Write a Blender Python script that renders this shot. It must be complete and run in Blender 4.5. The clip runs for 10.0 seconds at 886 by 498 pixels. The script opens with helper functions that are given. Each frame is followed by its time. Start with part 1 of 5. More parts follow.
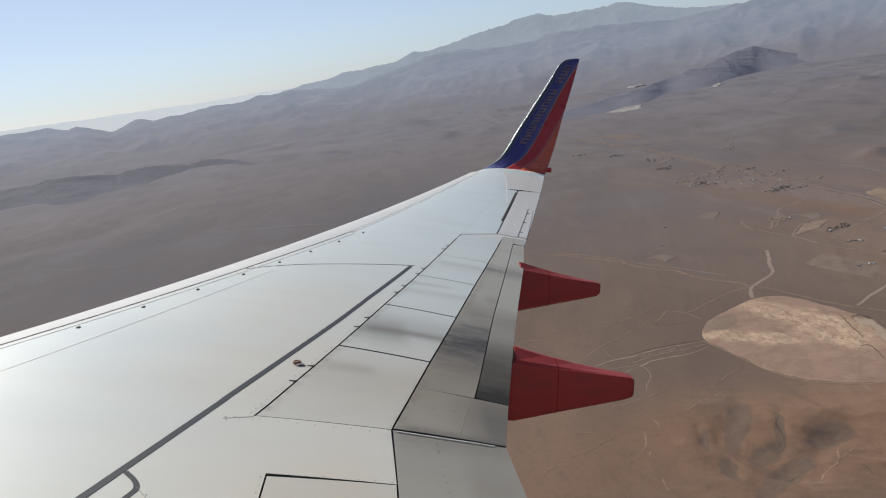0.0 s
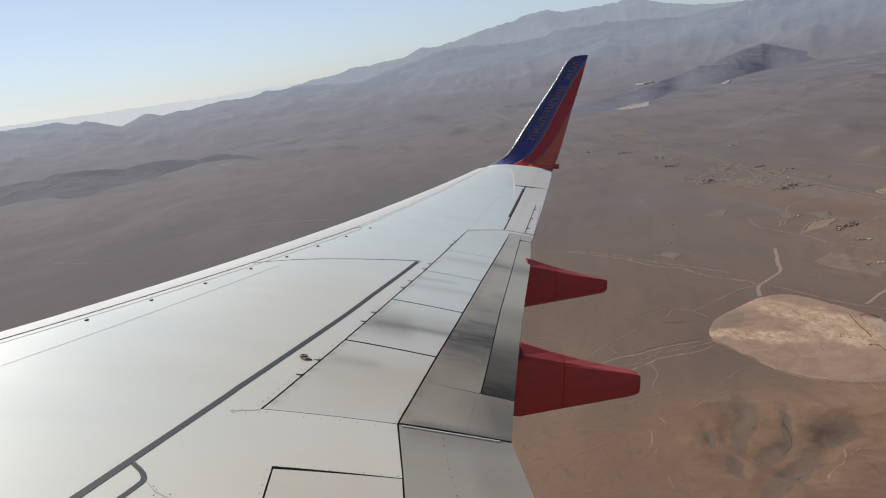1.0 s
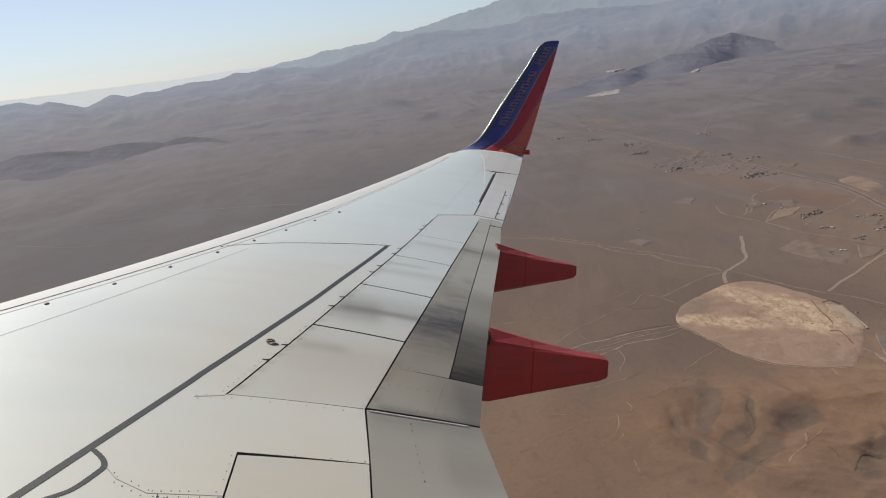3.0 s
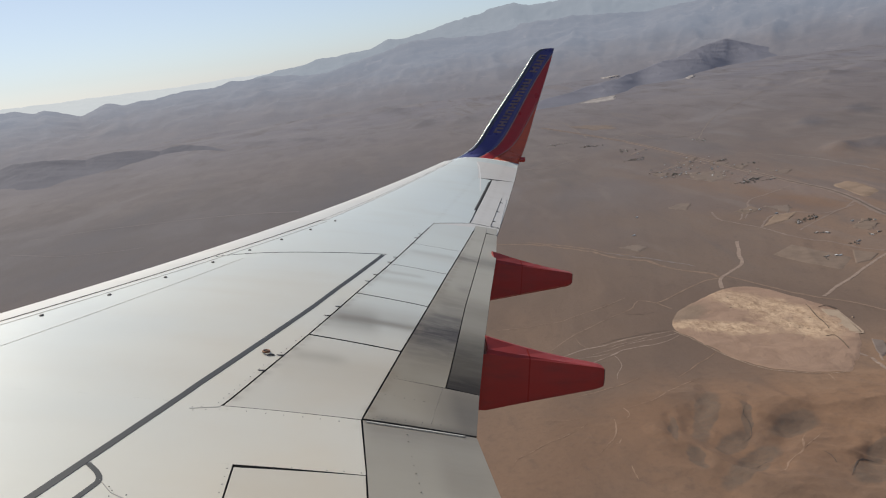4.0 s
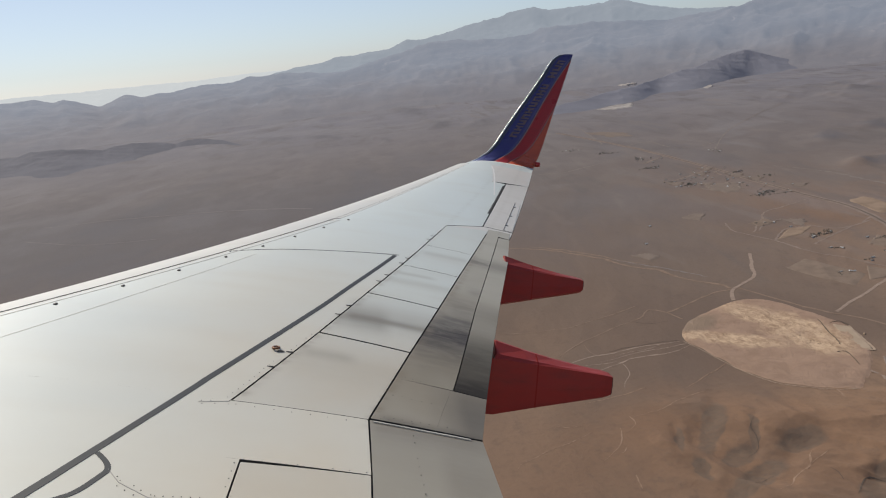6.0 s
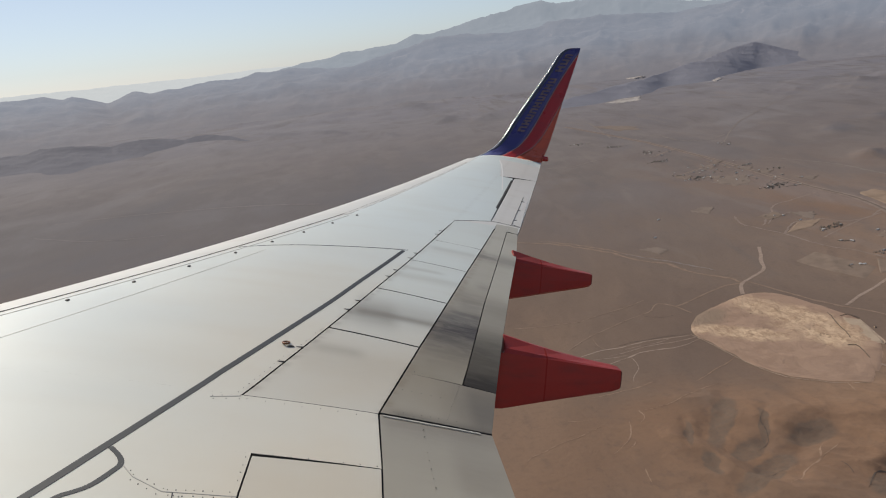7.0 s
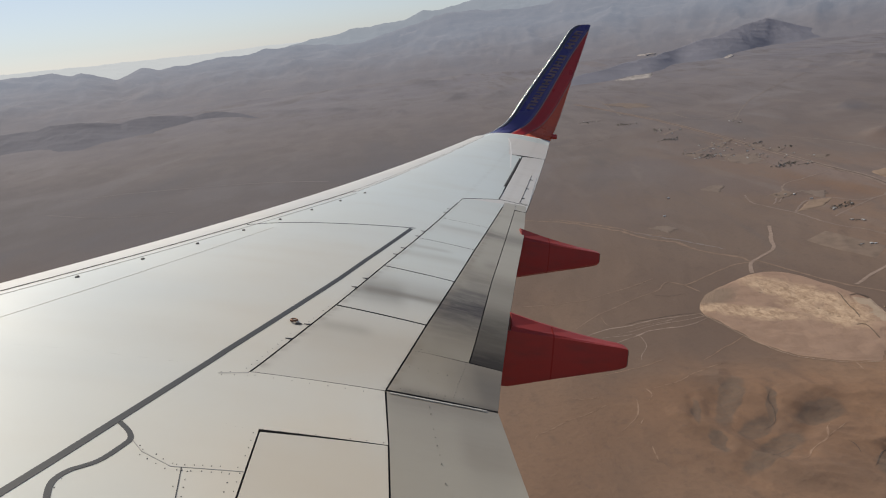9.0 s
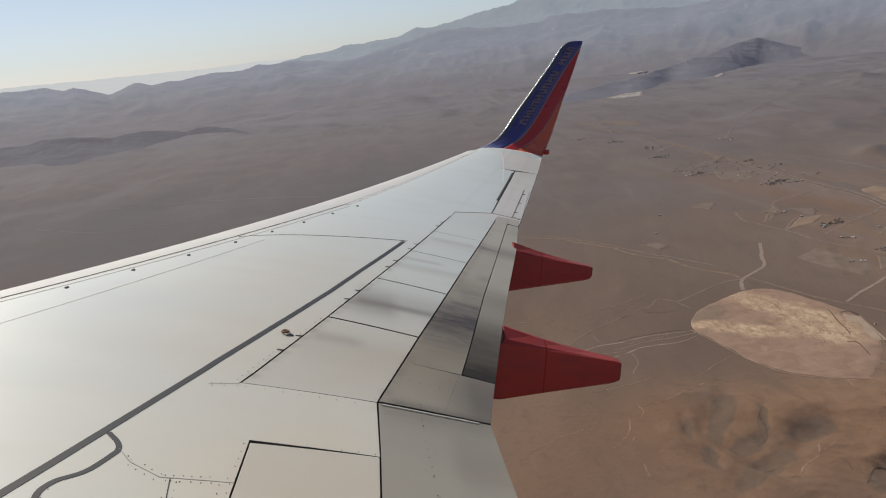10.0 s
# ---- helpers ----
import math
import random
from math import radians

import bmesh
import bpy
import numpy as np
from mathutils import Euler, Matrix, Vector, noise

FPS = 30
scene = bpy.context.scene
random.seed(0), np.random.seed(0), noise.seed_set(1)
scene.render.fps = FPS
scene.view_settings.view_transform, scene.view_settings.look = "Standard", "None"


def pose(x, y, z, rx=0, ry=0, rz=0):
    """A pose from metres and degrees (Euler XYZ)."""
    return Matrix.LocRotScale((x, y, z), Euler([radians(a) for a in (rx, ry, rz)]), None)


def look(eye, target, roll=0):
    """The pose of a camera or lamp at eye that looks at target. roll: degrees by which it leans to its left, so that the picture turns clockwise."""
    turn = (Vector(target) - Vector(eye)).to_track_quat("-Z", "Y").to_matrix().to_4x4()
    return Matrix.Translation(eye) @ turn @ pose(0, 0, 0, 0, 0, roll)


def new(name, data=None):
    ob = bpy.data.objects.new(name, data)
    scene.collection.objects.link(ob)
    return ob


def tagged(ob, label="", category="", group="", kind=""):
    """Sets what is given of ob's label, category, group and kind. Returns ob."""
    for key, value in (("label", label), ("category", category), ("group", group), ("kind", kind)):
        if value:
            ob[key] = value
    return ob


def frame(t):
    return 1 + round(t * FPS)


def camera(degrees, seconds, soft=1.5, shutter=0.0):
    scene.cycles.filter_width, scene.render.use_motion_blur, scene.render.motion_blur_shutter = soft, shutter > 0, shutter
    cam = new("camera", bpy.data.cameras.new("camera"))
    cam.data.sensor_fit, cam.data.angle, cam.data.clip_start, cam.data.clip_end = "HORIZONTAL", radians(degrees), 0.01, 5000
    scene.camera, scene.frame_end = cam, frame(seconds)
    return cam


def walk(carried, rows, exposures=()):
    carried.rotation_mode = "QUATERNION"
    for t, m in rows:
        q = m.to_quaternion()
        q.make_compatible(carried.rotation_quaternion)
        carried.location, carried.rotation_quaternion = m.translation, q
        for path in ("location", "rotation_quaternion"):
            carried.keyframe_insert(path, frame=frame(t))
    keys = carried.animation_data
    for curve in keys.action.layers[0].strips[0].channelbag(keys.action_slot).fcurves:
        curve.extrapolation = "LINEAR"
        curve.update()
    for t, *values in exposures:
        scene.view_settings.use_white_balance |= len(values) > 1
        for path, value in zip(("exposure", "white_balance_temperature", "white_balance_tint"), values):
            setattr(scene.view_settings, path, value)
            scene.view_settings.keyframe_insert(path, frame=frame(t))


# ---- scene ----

# ---- camera: poses beside the cabin window, in the aircraft's own axes (x aft, y outboard, z up) ----
# the aircraft climbs and banks to starboard: BANK turns its axes into the level world
BANK = Matrix(((0.979127, -0.018675, 0.202389), (-0.018675, 0.983292, 0.181076), (-0.202389, -0.181076, 0.962419))).to_4x4()
SEAT = (
    (0, 6.952, 1.571, 2.161, 88.512, -2.006, -4.867),
    (0.5, 6.952, 1.575, 2.155, 88.442, -2.169, -4.666),
    (1, 6.952, 1.565, 2.154, 88.226, -2.346, -4.358),
    (1.5, 6.968, 1.586, 2.143, 88.338, -2.124, -5.466),
    (2, 6.965, 1.601, 2.135, 87.903, -2.489, -6.626),
    (2.5, 6.953, 1.602, 2.127, 87.447, -2.818, -6.644),
    (2.7, 6.957, 1.604, 2.133, 87.126, -2.858, -6.566),
    (3.8, 6.971, 1.610, 2.162, 88.018, -2.507, -6.395),
    (4, 6.968, 1.612, 2.161, 87.789, -2.466, -6.742),
    (4.5, 6.956, 1.605, 2.144, 88.440, -3.033, -7.087),
    (5, 6.960, 1.605, 2.152, 88.577, -3.686, -7.166),
    (5.5, 6.958, 1.601, 2.163, 88.254, -4.089, -6.504),
    (5.7, 6.958, 1.600, 2.165, 88.112, -4.325, -6.139),
    (6.8, 6.960, 1.586, 2.180, 87.279, -4.262, -5.413),
    (7, 6.953, 1.582, 2.171, 87.435, -4.143, -5.275),
    (7.5, 6.951, 1.572, 2.158, 88.471, -3.684, -4.803),
    (8, 6.956, 1.584, 2.167, 87.175, -3.951, -4.611),
    (8.5, 6.948, 1.577, 2.172, 86.676, -4.296, -4.438),
    (9, 6.962, 1.578, 2.175, 85.799, -4.301, -4.649),
    (9.5, 6.950, 1.565, 2.160, 87.021, -4.424, -4.735),
    (10, 6.960, 1.592, 2.142, 86.995, -4.552, -5.213),
)
cam = camera(58.0, 10.0, soft=1.1)
walk(cam, [(t, BANK @ pose(x, y, z, rx, ry, rz)) for t, x, y, z, rx, ry, rz in SEAT], exposures=((0, 0.02, 6250, 8), (1.5, 0.02, 6450, 8), (2.5, 0.04, 6500, 8), (5, 0.03, 6500, 8), (7, -0.02, 6600, 8), (10, -0.09, 6650, 9)))

# ---- light ----
SUN_AZ, SUN_EL = -31.0, 39.0
world = bpy.data.worlds.new("sky")
scene.world = world
world.use_nodes = True
wn = world.node_tree
sky = wn.nodes.new("ShaderNodeTexSky")
sky.sky_type, sky.sun_disc = "NISHITA", False
sky.sun_elevation, sky.sun_rotation = radians(SUN_EL), radians(SUN_AZ % 360)
sky.altitude, sky.air_density, sky.dust_density, sky.ozone_density = 1500, 1.0, 1.0, 5.5
haze = wn.nodes.new("ShaderNodeHueSaturation")
haze.inputs["Saturation"].default_value = 0.6
air = wn.nodes.new("ShaderNodeMix")
air.data_type, air.blend_type = "RGBA", "ADD"
air.inputs[0].default_value = 1.0
air.inputs[7].default_value = (0.0, 0.3, 1.25, 1)
wn.links.new(sky.outputs[0], air.inputs[6])
wn.links.new(air.outputs[2], haze.inputs["Color"])
wn.links.new(haze.outputs[0], wn.nodes["Background"].inputs[0])
wn.nodes["Background"].inputs[1].default_value = 0.075
sun_data = bpy.data.lights.new("sun", "SUN")
sun_data.energy, sun_data.angle, sun_data.color = 4.2, radians(0.6), (1.0, 0.90, 0.77)
sun = new("sun", sun_data)
_az, _el = radians(SUN_AZ), radians(SUN_EL)
SUN_WAY = Vector((math.sin(_az) * math.cos(_el), math.cos(_az) * math.cos(_el), math.sin(_el)))
sun.matrix_world = look(SUN_WAY * 100, (0, 0, 0))


# ---- materials ----
def material(name, colour, rough=0.5, metal=0.0, coat=0.0):
    m = bpy.data.materials.new(name)
    m.use_nodes = True
    b = m.node_tree.nodes["Principled BSDF"]
    b.inputs["Base Color"].default_value = (*colour, 1)
    b.inputs["Roughness"].default_value = rough
    b.inputs["Metallic"].default_value = metal
    b.inputs["Coat Weight"].default_value = coat
    b.inputs["Coat Roughness"].default_value = 0.12
    return m


class Net:
    """Short hand for the nodes of one material."""

    def __init__(self, m):
        self.t = m.node_tree
        self.b = self.t.nodes["Principled BSDF"]
        self.pos = self.t.nodes.new("ShaderNodeTexCoord").outputs["Object"]

    def link(self, a, b):
        self.t.links.new(a, b)

    def scaled(self, s, turn=0.0, at=(0, 0, 0)):
        n = self.t.nodes.new("ShaderNodeMapping")
        n.inputs["Scale"].default_value = s
        n.inputs["Rotation"].default_value = (0, 0, radians(turn))
        n.inputs["Location"].default_value = at
        self.link(self.pos, n.inputs[0])
        return n.outputs[0]

    def noise(self, vec, scale, detail=5.0, rough=0.55, bend=0.0):
        n = self.t.nodes.new("ShaderNodeTexNoise")
        n.inputs["Scale"].default_value, n.inputs["Detail"].default_value = scale, detail
        n.inputs["Roughness"].default_value, n.inputs["Distortion"].default_value = rough, bend
        self.link(vec, n.inputs["Vector"])
        return n.outputs["Fac"]

    def span(self, v, lo, hi, a=0.0, b=1.0, smooth=True):
        n = self.t.nodes.new("ShaderNodeMapRange")
        if smooth:
            n.interpolation_type = "SMOOTHSTEP"
        for i, x in enumerate((lo, hi, a, b)):
            n.inputs[i + 1].default_value = x
        self.link(v, n.inputs[0])
        return n.outputs[0]

    def maths(self, op, a, b=None):
        n = self.t.nodes.new("ShaderNodeMath")
        n.operation = op
        for i, x in enumerate((a, b)):
            if x is None:
                continue
            if isinstance(x, (int, float)):
                n.inputs[i].default_value = x
            else:
                self.link(x, n.inputs[i])
        return n.outputs[0]

    def axis(self, vec=None):
        n = self.t.nodes.new("ShaderNodeSeparateXYZ")
        self.link(vec or self.pos, n.inputs[0])
        return n.outputs

    def mix(self, f, a, b):
        n = self.t.nodes.new("ShaderNodeMix")
        n.data_type = "RGBA"
        for i, x in ((0, f), (6, a), (7, b)):
            if isinstance(x, (int, float)):
                n.inputs[i].default_value = x
            elif isinstance(x, tuple):
                n.inputs[i].default_value = (*x, 1)
            else:
                self.link(x, n.inputs[i])
        return n.outputs[2]

    def bump(self, v, strength, distance):
        n = self.t.nodes.new("ShaderNodeBump")
        n.inputs["Strength"].default_value, n.inputs["Distance"].default_value = strength, distance
        self.link(v, n.inputs["Height"])
        self.link(n.outputs[0], self.b.inputs["Normal"])

    def colour(self, c):
        self.link(c, self.b.inputs["Base Color"])

    def rough(self, r):
        self.link(r, self.b.inputs["Roughness"])


def bell(n, v, at, width):
    """A soft hump of height one round a value."""
    d = n.maths("DIVIDE", n.maths("SUBTRACT", v, at), width)
    return n.maths("POWER", 2.718, n.maths("MULTIPLY", n.maths("MULTIPLY", d, d), -1.0))


SEAMS = ((6.298, 6.17, 0.3108), (7.093, 6.28, 0.2705))


def wing_paint(name, base, dirt, amount, soot=(), coat=0.3, grime=(0.05, 0.044, 0.04), ragged_low=0.4, sheen=0.5, film=0.0, film_out=(4.5, 10.0), film_tone=(0.43, 0.385, 0.305)):
    """Gloss paint with streaks along the airflow and sooty bands (outboard place, width, aft start, aft end, strength)."""
    m = material(name, base, 0.42, 0.0, coat)
    n = Net(m)
    n.b.inputs["Specular IOR Level"].default_value = sheen
    streak = n.noise(n.scaled((0.5, 1.9, 1.0)), 1.4, 4, 0.45)
    blotch = n.noise(n.pos, 0.9, 4, 0.5)
    fine = n.noise(n.scaled((3.0, 14.0, 3.0)), 3.0, 3, 0.6)
    f = n.maths("MULTIPLY", n.span(streak, 0.42, 0.75), n.span(blotch, 0.3, 0.7, 0.35, 1.0))
    f = n.maths("MULTIPLY", n.maths("ADD", f, n.maths("MULTIPLY", n.span(fine, 0.5, 0.8), 0.12)), amount)
    c = n.mix(f, base, dirt)
    x, y, _ = n.axis()
    if film:
        # thin brown film towards the root and the flaps
        k = n.maths("MULTIPLY", n.span(x, 4.4, 7.1), n.span(y, *film_out, 1.0, 0.0))
        c = n.mix(n.maths("MULTIPLY", k, n.span(blotch, 0.25, 0.75, film * 0.7, film)), c, film_tone)
    for at, width, x0, x1, strength in soot:
        band = bell(n, y, at, width)
        ragged = n.span(n.noise(n.scaled((1.9, 6.0, 1.0), 25, (at, 0, 0)), 1.8, 8, 0.62, 0.6), 0.3, 0.68, ragged_low, 1.0)
        along = n.maths("MULTIPLY", n.span(x, x0, x0 + 0.12), n.span(x, x1, x1 + 0.15, 1.0, 0.0))
        s = n.maths("MULTIPLY", n.maths("MULTIPLY", band, ragged), n.maths("MULTIPLY", along, strength))
        c = n.mix(s, c, grime)
    # grime that has crept out of the panel gaps: (aft place at the kink, outboard place, slope)
    creep = n.span(n.noise(n.scaled((2.0, 5.0, 2.0)), 2.2, 5, 0.6), 0.35, 0.7, 0.1, 1.0)
    for x0, y0, slope in SEAMS:
        off = n.maths("SUBTRACT", n.maths("SUBTRACT", x, x0), n.maths("MULTIPLY", n.maths("SUBTRACT", y, y0), slope))
        rim = n.maths("MULTIPLY", bell(n, off, 0.015, 0.035), n.maths("MULTIPLY", n.span(y, 6.1, 6.25), n.span(y, 9.5, 12.0, 1.0, 0.25)))
        c = n.mix(n.maths("MULTIPLY", rim, n.maths("MULTIPLY", creep, 0.5)), c, (0.2, 0.165, 0.125))
    n.colour(c)
    n.b.inputs["Coat Roughness"].default_value = 0.36
    n.rough(n.span(blotch, 0.3, 0.75, 0.42, 0.55))
    return m


PAINT = wing_paint("wing_grey_paint", (0.61, 0.668, 0.65), (0.46, 0.42, 0.35), 0.2,
                   ((7.75, 0.12, 6.75, 7.45, 0.55), (8.2, 0.2, 6.85, 7.7, 0.35), (6.95, 0.05, 6.55, 6.75, 0.5)), coat=0.2, film=0.95, film_out=(6.0, 12.0), film_tone=(0.57, 0.512, 0.41))
SPOILER_PAINT = wing_paint("spoiler_paint", (0.575, 0.618, 0.59), (0.4, 0.345, 0.275), 0.24,
                           ((8.0, 0.075, 6.84, 7.7, 0.75), (7.98, 0.25, 6.74, 7.15, 0.6), (8.12, 0.3, 6.86, 7.7, 0.35), (7.12, 0.09, 6.58, 6.9, 0.35), (6.95, 0.3, 6.5, 7.3, 0.15), (9.45, 0.05, 7.3, 7.65, 0.3), (9.2, 0.1, 7.2, 7.9, 0.2), (10.35, 0.08, 7.6, 8.1, 0.25)), 0.2, (0.17, 0.146, 0.104), 0.85, film=0.85, film_out=(6.4, 9.6), film_tone=(0.5, 0.44, 0.345))
AILERON_PAINT = wing_paint("aileron_paint", (0.63, 0.62, 0.585), (0.46, 0.42, 0.36), 0.3, coat=0.12)
FLAP_PAINT = wing_paint("flap_paint", (0.43, 0.42, 0.37), (0.28, 0.25, 0.205), 0.35,
                        ((8.03, 0.34, 7.3, 7.95, 1.2), (7.75, 0.42, 7.35, 7.9, 0.6), (8.4, 0.1, 7.62, 8.0, 0.6), (8.75, 0.25, 7.75, 8.15, 0.35), (10.4, 0.14, 8.0, 8.8, 0.6), (9.3, 0.12, 8.0, 8.6, 0.25), (6.3, 0.1, 7.05, 8.0, 0.35)), 0.05, (0.055, 0.047, 0.043), 0.4, 0.12, 0.95, (7.4, 11.5), (0.235, 0.21, 0.165))
CORNER_PAINT = wing_paint("flap_corner_paint", (0.43, 0.42, 0.37), (0.28, 0.25, 0.205), 0.35, ((6.6, 0.6, 7.42, 8.0, 0.15), (6.55, 0.5, 7.52, 8.0, 0.25), (6.6, 0.4, 7.62, 8.0, 0.45), (6.3, 0.07, 7.1, 8.0, 0.5)), 0.05, (0.055, 0.047, 0.043), 0.92, 0.12, 0.95, (7.4, 11.5), (0.25, 0.222, 0.175))
TAB_PAINT = wing_paint("tab_paint", (0.41, 0.4, 0.355), (0.25, 0.225, 0.185), 0.4,
                       ((6.85, 0.6, 7.4, 8.3, 1.2), (7.65, 0.6, 7.6, 8.4, 0.8), (8.7, 0.3, 7.8, 8.5, 0.3), (10.4, 0.2, 8.2, 8.9, 0.4)), 0.02, (0.034, 0.029, 0.024), 0.85, 0.06, 0.7, (7.6, 10.5), (0.28, 0.252, 0.2))
INNER = material("wing_inner_dark", (0.03, 0.03, 0.032), 0.8)
SEAL_DARK = material("dark_edge_seal", (0.035, 0.034, 0.034), 0.7)
STRIPE = material("grey_stripe_paint", (0.038, 0.044, 0.05), 0.6)
STRIPE.node_tree.nodes["Principled BSDF"].inputs["Specular IOR Level"].default_value = 0.3
SEAL = material("grey_sealant", (0.4, 0.39, 0.37), 0.6)
PALE_SEAL = material("pale_sealant", (0.5, 0.49, 0.45), 0.6)
WHITE_SEAL = material("white_sealant", (0.78, 0.78, 0.75), 0.5)
EDGE_WHITE = material("edge_glint_white", (0.85, 0.85, 0.83), 0.3, 0.3)
EDGE_REFLECTION = material("dark_reflection_metal", (0.07, 0.075, 0.1), 0.4, 0.5)
RIVET = material("rivet_dirt", (0.09, 0.085, 0.08), 0.6)
RUST = material("rusted_steel", (0.16, 0.075, 0.04), 0.6, 0.5)


def gloss(name, colour, wear=0.2, rough=0.3):
    m = material(name, colour, rough, 0.0, 0.15)
    n = Net(m)
    k = n.span(n.noise(n.scaled((1.0, 4.0, 4.0)), 3.0, 6, 0.6), 0.4, 0.75, 0.0, wear)
    n.colour(n.mix(k, colour, tuple(c * 0.45 + 0.02 for c in colour)))
    n.rough(n.span(n.noise(n.pos, 2.0), 0.3, 0.7, rough * 0.8, rough * 1.3))
    return m


RED = gloss("red_paint", (0.31, 0.033, 0.028), 0.5, 0.5)
RED.node_tree.nodes["Principled BSDF"].inputs["Specular IOR Level"].default_value = 0.25
RED.node_tree.nodes["Principled BSDF"].inputs["Coat Weight"].default_value = 0.04
WL_BLUE = gloss("blue_paint", (0.045, 0.042, 0.17), 0.3)
WL_RED = gloss("winglet_red_paint", (0.36, 0.02, 0.02), 0.3)
WL_ORANGE = gloss("orange_paint", (0.5, 0.09, 0.04), 0.3)
WL_TAN = gloss("tan_paint", (0.3, 0.19, 0.17), 0.2)


# ---- building helpers ----
def mesh_of(name, verts, faces, mat, smooth=True):
    me = bpy.data.meshes.new(name)
    me.from_pydata([tuple(v) for v in verts], [], faces)
    me.materials.append(mat)
    me.polygons.foreach_set("use_smooth", [smooth] * len(me.polygons))
    me.update()
    return me


def part(name, me, parent, label="", kind=""):
    ob = new(name, me)
    ob.parent = parent
    return tagged(ob, label=label, kind=kind)


# ---- wing shape: x aft, y outboard ----
SWEEP = math.tan(radians(27.6))
DIHEDRAL, FLEX = 0.1, 0.005581
KINK_X, KINK_Y, TIP_X, TIP_Y = 7.778, 6.3317, 10.2397, 17.1


def lead(y):
    return y * SWEEP


def trail(y):
    return KINK_X if y < KINK_Y else KINK_X + (y - KINK_Y) * (TIP_X - KINK_X) / (TIP_Y - KINK_Y)


def camber(u):
    u = min(max(u, 0.0), 1.0)
    return 0.55 * (0.2969 * math.sqrt(u) - 0.126 * u - 0.3516 * u ** 2 + 0.2843 * u ** 3 - 0.1036 * u ** 4) + 0.06 * u * (1 - u)


def top(x, y):
    c = trail(y) - lead(y)
    return DIHEDRAL * y + FLEX * y * y + c * camber((x - lead(y)) / c)


def edge(points):
    """A straight-sided line across the wing: outboard place to aft place."""
    ys, xs = [p[0] for p in points], [p[1] for p in points]
    return lambda y: float(np.interp(y, ys, xs))


TE = edge(((2, 7.84), (5.36, 7.812), (6.32, 7.785), (6.93, 7.898), (8.065, 8.12), (9.34, 8.385), (10.63, 8.666), (12.05, 8.93), (12.11, 8.975), (13.46, 9.287), (15.3, 9.8), (17.1, 10.26)))


def sheet(front_in, front_out, aft_out, aft_in, mat, name, nx=10, ny=14, thick=0.022, lift=0.0, front=None, aft=None, dx=(0.0, 0.0)):
    """A curved panel of the upper skin between four plan corners (x, y), with thickness and softened edges."""
    rows = []
    for j in range(ny + 1):
        t = j / ny
        for i in range(nx + 1):
            s = i / nx
            x = (front_in[0] * (1 - t) + front_out[0] * t) * (1 - s) + (aft_in[0] * (1 - t) + aft_out[0] * t) * s
            y = (front_in[1] * (1 - t) + front_out[1] * t) * (1 - s) + (aft_in[1] * (1 - t) + aft_out[1] * t) * s
            if front:
                x = (front(y) + dx[0]) * (1 - s) + (aft(y) + dx[1]) * s
            rows.append((x, y))
    n = len(rows)
    verts = [(x, y, top(x, y) + lift) for x, y in rows]
    verts += [(x, y, top(x, y) + lift - thick) for x, y in rows]
    faces = []
    for j in range(ny):
        for i in range(nx):
            a = j * (nx + 1) + i
            q = (a, a + 1, a + nx + 2, a + nx + 1)
            faces += [q, tuple(n + k for k in reversed(q))]
    ring = [i for i in range(nx)] + [j * (nx + 1) + nx for j in range(ny)] + [ny * (nx + 1) + i for i in range(nx, 0, -1)] + [j * (nx + 1) for j in range(ny, 0, -1)]
    # the rim has vertices of its own, so that the skin stays smooth up to its edge
    o = len(verts)
    verts += [verts[a] for a in ring] + [verts[n + a] for a in ring]
    for k in range(len(ring)):
        b = (k + 1) % len(ring)
        faces.append((o + b, o + k, o + len(ring) + k, o + len(ring) + b))
    me = mesh_of(name, verts, faces, mat)
    me.materials.append(SEAL_DARK)
    me.polygons.foreach_set("use_smooth", [k < 2 * nx * ny for k in range(len(me.polygons))])
    me.polygons.foreach_set("material_index", [int(k >= 2 * nx * ny) for k in range(len(me.polygons))])
    return me


def ribbon(points, width, mat, name, lift=0.004, step=0.12, bends=0):
    """A painted line laid on the upper skin along plan points (x, y); bends: how often its corners are cut round."""
    for _ in range(bends):
        cut = [points[0]]
        for (xa, ya), (xb, yb) in zip(points, points[1:]):
            cut += [(xa * 0.75 + xb * 0.25, ya * 0.75 + yb * 0.25), (xa * 0.25 + xb * 0.75, ya * 0.25 + yb * 0.75)]
        points = (*cut, points[-1])
    pts = []
    for (xa, ya), (xb, yb) in zip(points, points[1:]):
        k = max(1, int(math.hypot(xb - xa, yb - ya) / step))
        pts += [(xa + (xb - xa) * i / k, ya + (yb - ya) * i / k) for i in range(k)]
    pts.append(points[-1])
    verts, faces = [], []
    for i, (x, y) in enumerate(pts):
        a, b = pts[max(i - 1, 0)], pts[min(i + 1, len(pts) - 1)]
        d = Vector((b[0] - a[0], b[1] - a[1])).normalized()
        for s in (-0.5, 0.5):
            vx, vy = x - d.y * width * s, y + d.x * width * s
            verts.append((vx, vy, top(vx, vy) + lift))
        for s in (-0.5, 0.5):
            vx, vy = x - d.y * width * s, y + d.x * width * s
            verts.append((vx, vy, top(vx, vy) - 0.003))
        if i:
            o = 4 * (i - 1)
            faces += [(o, o + 1, o + 5, o + 4), (o + 2, o, o + 4, o + 6), (o + 1, o + 3, o + 7, o + 5)]
    return mesh_of(name, verts, faces, mat, False)


wing = tagged(new("airplane_wing"), "pale grey swept airliner wing with dark stripe and sooty flaps", "aircraft wing")
wing.matrix_world = BANK

